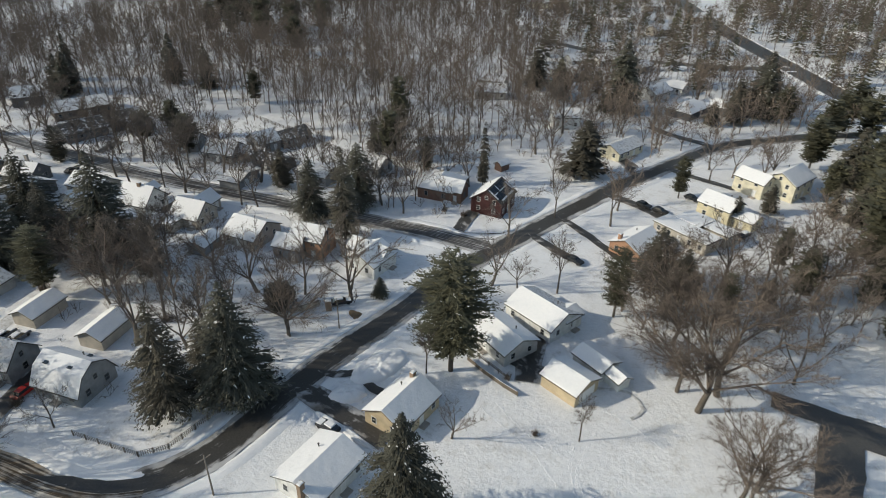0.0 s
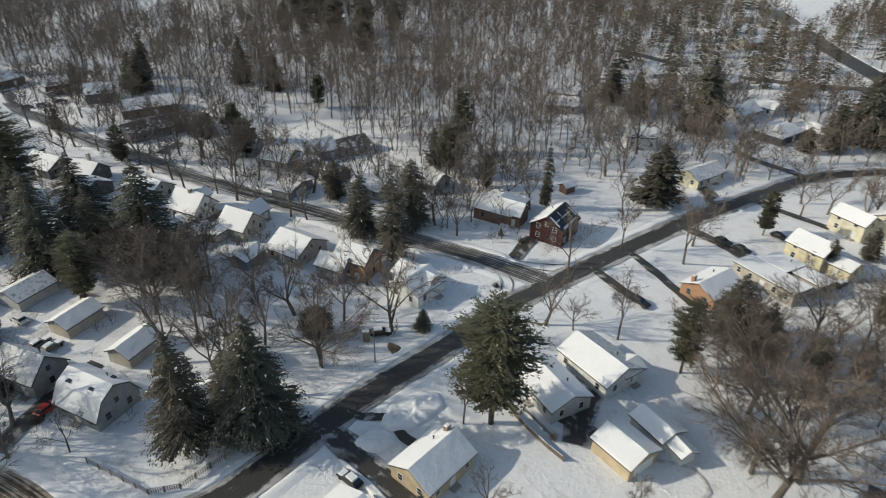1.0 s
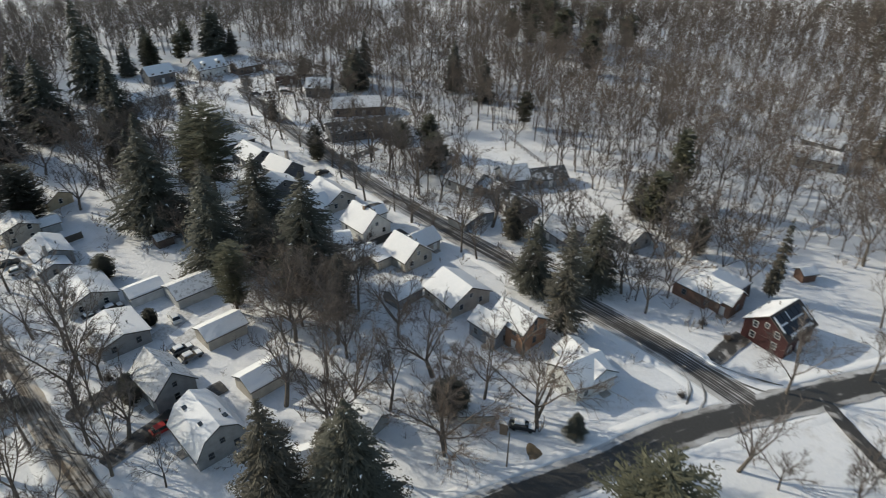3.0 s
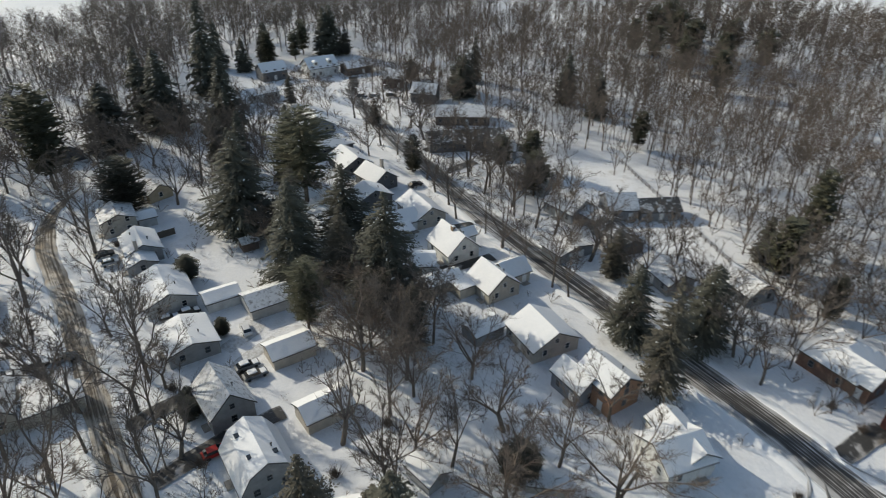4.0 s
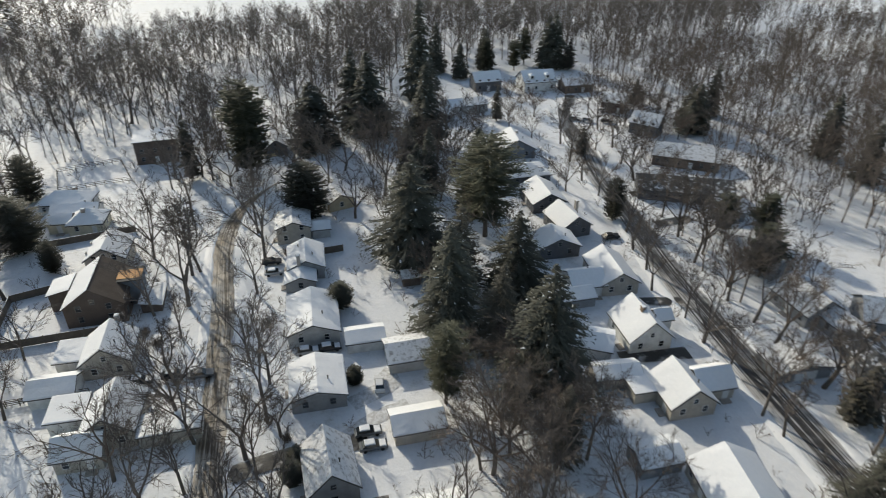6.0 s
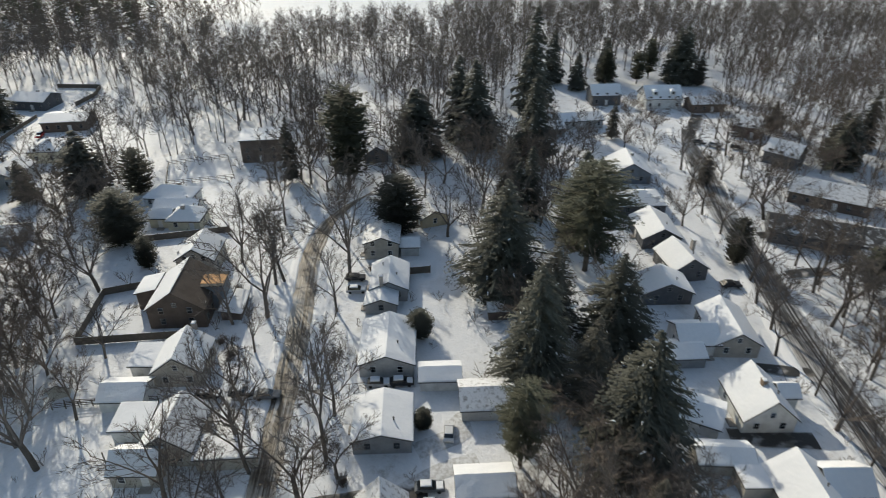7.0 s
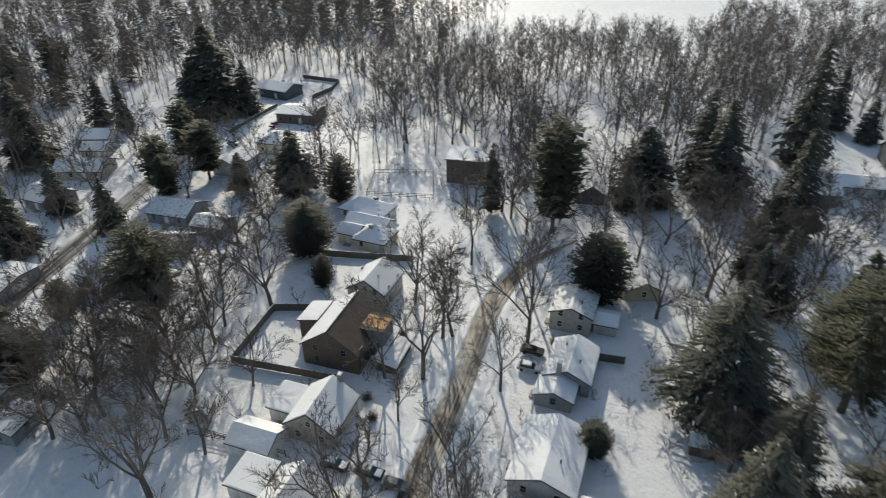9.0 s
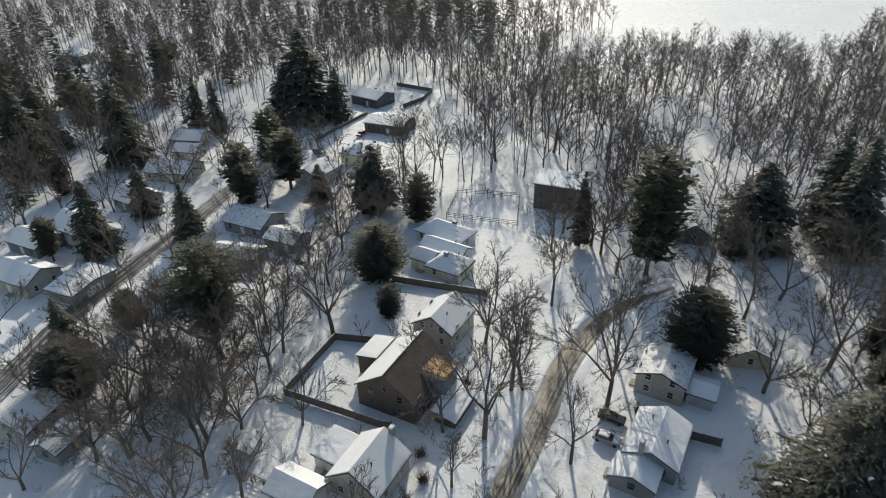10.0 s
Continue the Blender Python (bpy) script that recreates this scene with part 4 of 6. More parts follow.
# far houses by the main street
house(-35, 237, 10, 8, 20, 4.5, 2, "white"); house(2, 300, 12, 9, -20, 3, 2, "white")
house(-45, 330, 11, 8, 40, 3, 2.2, "pale grey"); house(-32, 336, 12, 8, 40, 3, 2.2, "white"); house(-14, 330, 9, 8, 60, 3, 2, "blue grey")
house(-75, 278, 12, 8, 0, 3, 1.2, "grey")
house(-38, 425, 14, 10, 10, 4, 2.5, "white"); house(-10, 420, 13, 9, 50, 3.5, 2.2, "beige"); house(-18, 500, 14, 10, 30, 3.5, 2.4, "white"); house(12, 470, 14, 10, 30, 3.5, 2.4, "beige")
house(110, 385, 18, 12, 20, 3.5, 2.2, "white"); house(150, 470, 18, 12, 20, 4, 2.2, "white"); house(-95, 480, 16, 10, 5, 4, 2.4, "cream"); house(95, 440, 16, 10, 5, 4, 2.4, "pale grey")
house(-57.8, 286.0, 14, 9, 35, 3.2, 2.4, "white"); house(-46.4, 301.1, 15, 9, 50, 3.2, 2.4, "pale grey"); house(-71.4, 261.6, 13, 9, 15, 3.2, 2.4, "beige"); house(-4.8, 287.2, 12, 9, 60, 3.2, 2.4, "white")
house(-90, 400, 12, 9, 15, 3.5, 2.2, "white")

# ---- houses on the side street, inner row ----
house(-150.1, 60.4, 13.0, 10.0, 0, 3, 2.0, "pale grey", snow="full")
house(-130.6, 60.6, 10.0, 9.4, 1, 3, 1.4, "grey", snow="full", vents=1)
house(-142.1, 70.2, 7.2, 4.9, 91, 2.5, 1.0, "white", name="garage", windows=0, vents=0)
house(-136.0, 78.2, 9.1, 7.3, 92, 2.7, 1.6, "pale grey", name="garage", windows=0, vents=0, snow="thin")
house(-117.9, 76.5, 8.4, 5.6, 92, 2.7, 1.3, "beige", name="garage", windows=0, vents=0)
house(-110.1, 61.7, 9.5, 7.4, 5, 3.6, 3.6, "grey", snow="thin")
house(-99.8, 75.9, 8.5, 5.6, 93, 2.7, 1.4, "beige", name="garage", windows=0, vents=0)
barn_roofed = house(-93.9, 62.6, 10.2, 8.8, 1, 2.8, 4.2, "grey", "gambrel", snow="full")
for u, v in ((-3.0, -2.0), (2.2, -1.7), (3.0, 1.9)):
    part("skylight", Shape().box(u, v, 6.15 - 0.26 * (abs(v) - 1.7), 0.9, 0.8, 0.2), GLASS, barn_roofed)
house(-172.6, 59.6, 10.2, 8.0, 0, 3.2, 1.9, "grey", chimney=(5.3, -1.5, 1.5), vents=2)
house(-165.0, 58.2, 4.5, 6.5, 0, 2.6, 1.3, "grey", vents=0)
house(-189.1, 56.9, 8.7, 8.2, 0, 4.4, 1.6, "beige", snow="thin")
house(-188.6, 63.6, 4.4, 4.9, 91, 2.6, 0.9, "pale grey", name="garage", windows=0, vents=0)
house(-204.6, 68.5, 8, 7.3, 20, 2.8, 1.8, "tan", snow="thin")
# outer row
house(-128.6, 27.3, 9.5, 8.2, -2, 3.5, 3.0, "beige", snow="full", vents=1)
house(-131.4, 19.4, 5.5, 5.5, 90, 2.8, 0.4, "white", "shed", vents=0)
house(-122.6, 23.6, 7.0, 5.5, 90, 3, 2.0, "beige", vents=0)
house(-146.2, 22.8, 9.0, 8.6, 2, 3.5, 3.2, "beige", chimney=(-5.0, 1.2, 0.3))
house(-147.0, 16.3, 5.5, 5.5, 90, 2.8, 0.6, "white", "shed", vents=0)
house(-138.4, 15.2, 7.4, 5.6, 91, 2.6, 1.4, "white", name="garage", windows=0, vents=0)
house(-165.5, 16.9, 13.0, 11.4, 2, 4.8, 4.0, "brown", snow=("full", "none"), vents=0)
house(-167.5, 22.6, 5.0, 4.8, 92, 6.2, 0, "blue grey", "flat", snow="none", vents=0, windows=0, note="unfinished blue grey wing with bare sheathing edges")
house(-165.5, 27.0, 8.0, 4.0, 2, 2.4, -0.8, "brown", "shed", vents=0, windows=0, note="low porch with a snowy lean-to roof")
house(-168.5, 8.6, 6.0, 4.0, 2, 4.2, 0.9, "brown", "shed", vents=0, windows=0, note="side wing with a snowy lean-to roof")
for bx, by, bw, bl in ((-167.5, 22.6, 3.6, 5.4),):
    board = new("sheathing_board", Shape().box(bx, by, 6.2, bw, bl, 0.06).mesh("sheathing_board", BOARD))
    tagged(board, "bare orange sheathing board lying on the unfinished roof", "board")
house(-183.6, 14.6, 9.5, 8.6, 0, 4.0, 2.8, "beige")
house(-216.4, -3.5, 13.0, 7.6, 84, 3, 2.2, "white", "hip", chimney=(2, 1, 0.2)); house(-209.0, 0.8, 11.5, 5.6, 86, 3, 1.6, "white"); house(-203.4, 5.0, 8.4, 7.2, 88, 3, 2.4, "cream", "hip", chimney=(-0.5, -0.8, 0.3)); house(-203.8, -1.6, 5.5, 5.0, 88, 3, 1.4, "cream", vents=0)
house(-249.1, 14.3, 12.1, 9.0, 97, 7.4, 0.5, "brown", "shed", chimney=(2, 1, 0.3))
house(-248.6, 50.5, 10.7, 7.4, 12, 3, 2.4, "dark grey")
house(-302.6, -86.6, 13.9, 11.0, 83, 3.5, 2.0, "dark grey", chimney=(1, 1, 0.3)); house(-279.5, -62.6, 15, 12, 98, 3.5, 1.2, "brown", chimney=(1, 1, 0.3))
house(-250.1, -54.4, 10.5, 9.0, 5, 4, 2.2, "cream", "hip", chimney=(1, 1, 0.1)); house(-231.8, -57.1, 12, 9, 0, 3.5, 2, "pale grey", chimney=(3, 2, 0.2))

# ---- row on the rutted street ----
house(-133.4, 124.4, 9.6, 8.8, 0, 3.2, 4.0, "white", chimney=(0.5, -0.4, 0.5)); house(-134.6, 129.4, 3.2, 3.4, 90, 4.0, 1.3, "white", windows=0, vents=0, note="white dormer wing under smooth snow")
house(-132.0, 113.6, 7.8, 6.6, 62, 2.6, 1.2, "white", name="garage", windows=0, vents=0)
house(-115.4, 123.3, 8.6, 8.4, 0, 2.9, 3.4, "beige", snow="full")
house(-117.0, 129.6, 6.6, 6.0, 90, 2.9, 2.2, "beige", vents=0); house(-118.6, 117.2, 5.2, 4.6, 0, 2.6, 0, "beige", "flat", windows=0, vents=0, note="low flat-roofed beige annexe under snow")
house(-122.5, 114.1, 8.4, 4.6, 86, 2.6, 1.0, "beige", name="garage", windows=0, vents=0)
house(-95.4, 120.8, 9.8, 10.6, -6, 2.9, 2.9, "beige", snow="full", vents=0)
house(-103.4, 112.0, 7.0, 5.0, 92, 2.6, 1.0, "grey", name="garage", windows=0, vents=0)
house(-77.6, 120.8, 8.6, 7.4, 0, 5.0, 2.4, "orange brick")
house(-81.3, 116.9, 7.2, 5.4, 0, 3.6, 2.2, "blue grey", vents=0)
house(-151.7, 120.0, 7.5, 7.4, 90, 3, 2.0, "white"); house(-153.7, 127.4, 12.1, 8.4, -3, 3.2, 2.6, "beige", vents=0)
house(-147.4, 115.3, 9.4, 5.4, 92, 2.5, 1.0, "grey", name="garage", windows=0, vents=0)
house(-168.8, 119.5, 7.4, 10.4, 0, 3, 2.4, "dark grey"); house(-178.8, 126.7, 10.0, 8.2, 8, 3.2, 2.8, "dark grey", chimney=(-2, 3.6, 0.4))
house(-194.3, 125.5, 12, 9.5, 0, 3, 2.6, "dark grey"); house(-210.6, 125.8, 12.5, 9.5, 92, 3, 2.0, "dark grey", "hip"); house(-232.0, 128.8, 12, 11.5, -4, 3.2, 3.2, "blue grey", chimney=(-1, 1, 0.3))
house(-303.0, 138.3, 11.6, 8.5, 93, 4.2, 3.0, "dark grey", vents=0); dormered = house(-299.0, 159.6, 14.2, 10, 93, 4.2, 3.6, "white")
for u in (-3.6, 3.4):
    d = part("dormer", Shape().box(u, -3.0, 5.0, 1.9, 2.6, 1.7), WALLS["white"], dormered)
    part("dormer_window", Shape().box(u, -4.32, 5.55, 1.0, 0.06, 0.95), GLASS, d)
    part("snow_cap", Shape().box(u, -3.0, 6.68, 2.3, 3.0, 0.5, 0, 0.35), SNOW, d)
house(-293, 175.4, 13, 7.5, 93, 3.4, 1.8, "brown")
house(-277.0, 122.8, 16, 8.7, 98, 3, 1.6, "pale grey"); house(-268, 108, 15, 8, 95, 3, 1.6, "grey"); house(-266.6, 180.5, 9, 9, 60, 4, 2.4, "red"); house(-241.0, 181.4, 10, 8, 44, 4, 3, "dark grey")
# across the rutted street
house(-134.5, 163.4, 10.5, 9.0, 4, 3.2, 3.0, "grey", snow="thin", vents=0); house(-124.8, 165.6, 9.0, 6.0, 4, 3.0, 1.6, "grey", snow="thin", vents=0)
house(-127.5, 175.2, 8.0, 9.0, 62, 3.4, 3.0, "grey", snow="thin", vents=0); house(-121.5, 183.6, 11.0, 7.6, 64, 3.0, 2.2, "grey", snow="patchy", vents=0)
house(-118.6, 148.6, 6.6, 11.0, 0, 2.6, 1.2, "grey", snow="thin", name="garage", windows=0, vents=0)
house(-116.0, 163.2, 12.5, 7.0, -14, 2.8, 1.2, "dark grey", snow="patchy", vents=0)
house(-97.6, 159.6, 11.5, 7.2, -12, 3.0, 2.0, "grey", snow="thin", vents=0); house(-84.9, 171.2, 10, 8, -10, 3, 2.2, "grey", snow="thin")
house(-212.8, 180.6, 20.0, 11.0, 58, 3.4, 2.6, "brown", snow="thin"); house(-191.4, 167.4, 26.0, 11.0, 68, 3.2, 2.4, "dark grey", snow="patchy")
house(-177.0, 172.5, 8.0, 6.0, 65, 3, 2.0, "grey", snow="thin", vents=0); house(-152.0, 166, 10, 8, 20, 3, 2.4, "grey", snow="thin")

# ---- houses by the western street ----
house(-153.5, -79.0, 12, 9, 95, 3.5, 2.2, "beige", chimney=(2, 1, 0.3)); house(-158.1, -65.5, 8, 11.5, 97, 2.8, 0.8, "grey", name="garage", windows=0); house(-166.1, -44.3, 8.5, 7.5, 88, 3, 2.4, "brown", "hip", snow="thin")
house(-127.5, -34.8, 8, 7, 15, 3, 2.4, "pale grey", chimney=(-2, 1, 0.3)); house(-127.2, -25.2, 6.2, 5.2, 10, 2.8, 1.4, "grey", vents=0); house(-164.8, -93.9, 10.7, 8.4, 95, 3, 2.0, "blue grey"); house(-173.9, -89.7, 9.6, 9.5, 90, 4, 2.6, "white")
house(-193.4, -91.9, 10, 9.2, 88, 3, 2.4, "grey", chimney=(1, 1, 0.3)); house(-199.2, -52.2, 12, 10, 94, 3, 2.2, "grey", snow="thin"); house(-234.7, -116.8, 11, 9, 110, 3, 2, "pale grey"); house(-226, -108, 8, 7, 110, 3, 1.6, "pale grey")
house(-292.5, -267.6, 16, 12, 100, 4, 2.4, "beige", "hip"); house(-212.7, -99.4, 15, 10, 110, 3, 2.2, "beige", snow="thin"); house(-196, -38, 9, 7, 94, 2.8, 1.4, "grey", snow="thin", vents=0); house(-184.5, -43.5, 12.5, 6.5, 105, 2.8, 1.2, "grey", snow="thin", vents=0)

# ---- evergreens ----
for i, (x, y, h, sort, wide) in enumerate((
        (-30.8, 90.4, 25.4, "pine", 1.3), (-25.9, 55.3, 23.1, "spruce", 1.2), (-64.5, 70.5, 24.5, "spruce", 1.25), (-73, 62.8, 23.5, "dry", 1.15), (-71, 71, 15, "dry", 1.3), (-72, 96.5, 6.2, "arborvitae", 2.4), (-53.5, 108, 5.3, "spruce", 1.4),
        (-290.8, 107.6, 38, "spruce", 0.9), (-266.3, 78.9, 27.7, "spruce", 1.0), (-250, 64.5, 21.5, "spruce", 1.9), (-224, 45, 30, "pine", 1.15), (-170.6, 84.5, 27, "spruce", 1.6))):
    conifer(x, y, h, sort, wide, i)
for i, (x, y, h, sort, wide) in enumerate((
        (-141, 87, 25.8, "spruce", 1.25), (-179, 104.7, 27, "pine", 1.5), (-120.5, 99.4, 28, "spruce", 1.35), (-123, 82.5, 17, "pine", 1.1), (-331.7, 145.8, 18, "spruce", 1.1), (-329.6, 175.4, 23, "spruce", 1.1),
        (-198.3, 60.5, 15.5, "arborvitae", 1.75), (-181.4, 140.9, 12, "arborvitae", 1.1), (-229.3, 27.2, 19.9, "dry", 0.7), (-222.6, -15.2, 13.4, "arborvitae", 1.45), (-170, -76.2, 19.5, "spruce", 1.2), (-274.3, -97.6, 33, "spruce", 1.8),
        (-160.0, -24.5, 21.9, "pine", 1.55), (-222, -60, 18, "pine", 1.4), (-209, -66, 18, "pine", 1.3), (-190, -84.4, 15, "spruce", 1.2), (-205, -60, 14, "pine", 1.2), (-182.5, 2.0, 8, "arborvitae", 1.4), (-194.2, -8.6, 14, "arborvitae", 2.0))):
    conifer(x, y, h, sort, wide, i)
for i, (x, y, h, sort, wide) in enumerate((
        (-155.5, 66.3, 6.0, "arborvitae", 2.0), (-131, 67.2, 4.0, "arborvitae", 1.7), (-111.0, 56.0, 4.5, "arborvitae", 1.8), (-114.0, 56.8, 4.0, "arborvitae", 1.8), (-48.8, 173.5, 20, "dry", 0.45), (-136.4, -35.8, 11, "arborvitae", 2.2), (-17.3, 263.3, 27, "spruce", 1.4), (-21.3, 192.2, 17.6, "dry", 1.9), (8.1, 186.1, 13.1, "pine", 0.9), (-3.3, 119.0, 17.0, "pine", 0.95), (4.0, 135, 15, "dry", 1.7), (10, 131, 13, "dry", 1.7), (-69, 178.3, 10.5, "arborvitae", 1.0),
        (-72.7, 128.6, 25.3, "dry", 0.9), (-86.4, 136, 18, "spruce", 1.2), (-77.9, 147.4, 19, "spruce", 1.3), (52.7, 154.4, 30, "pine", 1.2), (39.8, 302.9, 19.8, "spruce", 1.6), (-87.6, 199.9, 22, "pine", 0.8),
        (-237, 198, 17, "spruce", 1.5), (-244, 200, 15, "spruce", 1.5), (-158, 216, 13, "pine", 1.2), (-90, 185, 13, "dry", 1.0), (-44, 274, 16, "spruce", 1.3), (-56, 281, 18, "dry", 1.5), (22.9, 173.7, 8.5, "arborvitae", 0.75), (32.5, 184.6, 9, "dry", 1.2),
        (26, 264, 12, "dry", 1.6), (36, 282, 15, "dry", 1.6), (44, 270, 14, "pine", 1.5), (18, 258, 9, "dry", 1.6), (70, 280, 16, "pine", 1.4), (90, 300, 16, "pine", 1.4), (55, 247, 17, "pine", 1.3), (69, 253, 19, "pine", 1.2), (62, 262, 17, "pine", 1.2), (76, 240, 18, "pine", 1.3), (59.6, 187, 22, "pine", 1.3), (-252.6, 214, 20, "spruce", 0.8), (-162.5, 172.8, 13, "pine", 1.2), (-168.3, 165.5, 11, "pine", 1.3),
        (-208.3, 228.3, 20.6, "spruce", 1.1), (-189.1, 226.8, 17.9, "spruce", 1.1), (-149, 103, 22.5, "spruce", 1.5), (-106.5, 97.5, 16, "dry", 1.1))):
    conifer(x, y, h, sort, wide, i)
for i, (x, y, h, sort, wide) in enumerate((
        (-193, 105.8, 23.9, "spruce", 1.0), (-240.4, 100.7, 28, "spruce", 1.1), (-191.5, -140.6, 27.6, "spruce", 1.5), (-212, -120.8, 26.8, "spruce", 1.4), (-258, 83.8, 28, "spruce", 1.35), (60, 200, 22, "pine", 1.3), (65, 180, 26, "pine", 1.2),
        (-205, 95, 20, "spruce", 0.9), (-225, 150, 10, "dry", 1.0))):
    conifer(x, y, h, sort, wide, i)

for i, (x, y) in enumerate(((-237, 313), (-232, 335), (-217, 344), (-253, 315), (-197, 343), (-271, 363), (-185, 294), (-225, 325), (-245, 338), (-205, 322), (-262, 340), (-214, 306))):
    conifer(x, y, 17 + 5 * (i * 0.37 % 1), "pine", 1.35, i)
for i, (x, y, h, sort, wide) in enumerate((
        (-249.6, -129.4, 18, "spruce", 0.9), (-247, -116.7, 20, "spruce", 0.8), (-186.7, -63.1, 15, "spruce", 1.1), (-207.3, -157.6, 24, "spruce", 1.5), (-262.5, -187.5, 22, "dry", 1.6), (-230.6, -74.5, 20, "pine", 1.2),
        (-213, -184, 22, "spruce", 1.4), (-223, -157, 20, "pine", 1.4), (-237, -236, 22, "spruce", 1.5), (-187, -117.5, 12, "arborvitae", 1.3), (-276, -179, 22, "pine", 1.3), (-241, -195, 20, "dry", 1.5),
        (-153.9, -43.2, 9, "arborvitae", 1.6),
        (-268.7, -101.4, 22, "spruce", 1.5), (-278.7, -86.1, 20, "spruce", 1.2), (-83.4, 182.1, 16, "pine", 1.3), (-330.3, 122.0, 22, "spruce", 1.0), (-333.3, 145.0, 18, "spruce", 0.9), (-329.8, 178.9, 24, "spruce", 1.3), (-270.9, 191.6, 10, "dry", 1.4))):
    conifer(x, y, h, sort, wide, i)

# ---- bare trees in the yards ----
for i, (x, y, h) in enumerate(((-108, 152, 18), (-126, 150.5, 18), (-146, 153, 17), (-172, 156, 18), (-88, 152, 17), (-192, 158, 17), (-72, 150, 15), (-140, -6, 17), (-147, -13, 18), (-128, 1, 15), (-156, -19, 18), (-163, -10, 15), (-131, -14, 16), (-134, 8, 13), (-150, 6, 12))):
    bare_tree(x, y, h, i, i % 2, 1.15)
for i, (x, y, h, brown) in enumerate((
        (-162.3, 34.3, 25, 0), (-174.6, 33.6, 20.9, 0), (-178.9, 49.8, 23, 0), (-191.9, 47.6, 20, 0), (-195.4, 73, 16.4, 0), (-207.2, 82.6, 24.8, 0), (-164, 48.6, 16, 0), (-151.2, 34.3, 12, 0), (-134.2, 0.1, 18, 0),
        (-166, -16.7, 19.6, 0), (-172.3, -5, 18.5, 0), (-284.6, -0.8, 30, 0), (-269.2, -14.8, 25, 0), (-223.7, 22, 14.5, 0), (-127.2, 37.4, 20.7, 0), (-124.5, 51.8, 23, 0), (-123.5, 6.8, 21.3, 0), (-148.1, 135.2, 16.6, 0))):
    bare_tree(x, y, h, i, brown)
for i, (x, y, h, brown) in enumerate((
        (-100, 92.3, 19.4, 0), (-106.3, 102, 18.8, 0), (-92.1, 75.7, 18.9, 0), (-117.3, 48.6, 22, 0), (-122, 40.3, 17.4, 0), (-65.1, 88.8, 15, 0), (-25.5, 122.4, 8, 0), (-16.4, 123.6, 13.2, 0),
        (-64.3, 147.5, 12.4, 0), (-39, 204.4, 19, 0), (-89.5, 53.2, 8.6, 0), (-73.8, 75.1, 20, 0), (-109.7, 90.2, 16.8, 0), (-4.7, 81.2, 8.7, 0), (22.1, 78, 13.6, 0), (30.2, 143.3, 11.8, 0))):
    bare_tree(x, y, h, i + 2, brown, 1.3 if brown else 1.0)
for i, (x, y, h, brown) in enumerate((
        (-78.8, 88.5, 15, 0), (-83.3, 84.3, 16, 1), (-71.2, 95.5, 17, 0), (-80.3, 99.9, 18, 1), (-72.6, 116.7, 15, 0), (-69.8, 103.0, 16, 1), (-93.6, 85.4, 17, 0), (-59.0, 104.7, 18, 1),
        (-34.9, 88.0, 11, 0), (-25.1, 74.4, 9, 1), (-8, 171, 14, 1), (17.1, 212.1, 14, 0), (30.9, 201.3, 15, 1), (-0.6, 225.3, 16, 0), (-18.6, 198.1, 14, 1), (36.5, 210.2, 15, 0), (-52.4, 171.0, 16, 1), (-33.3, 144.7, 14, 0), (-8.8, 160.8, 15, 1), (19.6, 141.9, 15, 0), (28.1, 140.1, 17, 0), (-31.3, 121.3, 13, 0), (24, 208, 15, 0), (-1.8, 121.8, 12, 1), (-28, 180, 12, 0), (-34, 228, 20, 0), (-24, 160, 12, 0), (-2.5, 258.1, 12, 0), (17, 202.6, 12, 0), (-88, 134, 14, 0), (-104, 136, 14, 0), (-120, 136, 13, 0), (-137, 137, 14, 0), (-165, 139, 14, 0), (-195, 143, 16, 1),
        (-215, 163, 15, 1), (-98, 148, 14, 0), (-118, 149, 14, 0), (-140, 152, 15, 0), (-160, 155, 15, 1), (-190, 30, 12, 0), (-142, 48, 14, 0), (-112, 40, 14, 0))):
    bare_tree(x, y, h, i + 1, brown)

for i, (x, y, h, wide) in enumerate(((-106.5, 86.5, 18.5, 1.25), (-114, 90, 16, 1.2), (14.2, 95.5, 22, 1.55), (17.5, 101, 20, 1.45), (10.5, 99.5, 17, 1.3), (23, 80.5, 14, 1.4), (-65.8, 89.3, 15, 1.4), (-93.8, 102.7, 14, 1.3), (9.2, 113.5, 16, 1.3), (20.5, 78, 15, 1.3), (7.4, 129.8, 14, 1.2), (-159.0, 86.7, 13, 1.3), (-127.2, 97.9, 15, 1.3), (-111.4, 99.3, 14, 1.3), (-135, -14, 15, 1.3), (-128, -18, 14, 1.3), (-150, -30, 16, 1.2), (-157.6, -8.3, 16, 1.2), (-147.5, -9.5, 16, 1.2), (-142.4, -22.6, 18, 1.2), (-143, -1.0, 15, 1.1), (-200, 135, 13, 1.2), (17, 122, 14, 1.2), (30, 126, 14, 1.2), (40, 145, 15, 1.3), (-206, -30, 14, 1.2), (-214, -22, 13, 1.2), (-200, -24, 13, 1.2), (-229, -24, 11, 1.2), (-186, -17, 13, 1.2), (-192, -28, 13, 1.2), (-262, 187, 10, 1.3), (-256, 194, 11, 1.3), (-276, 188, 10, 1.3), (-246, 191, 11, 1.2), (-232, 189, 11, 1.2))):
    bare_tree(x, y, h, i, True, wide, dense=True)
for i, (x, y) in enumerate(((-160.1, 27.7), (-175.8, 35.3), (-184.3, 23.6), (-202.5, 30.4), (-191.5, 39.4), (-233.7, 21.3), (-228.0, 33.1))):
    if clear(x, y, -2.0):
        bare_tree(x, y, 16 + i % 4, i, False, 1.1)
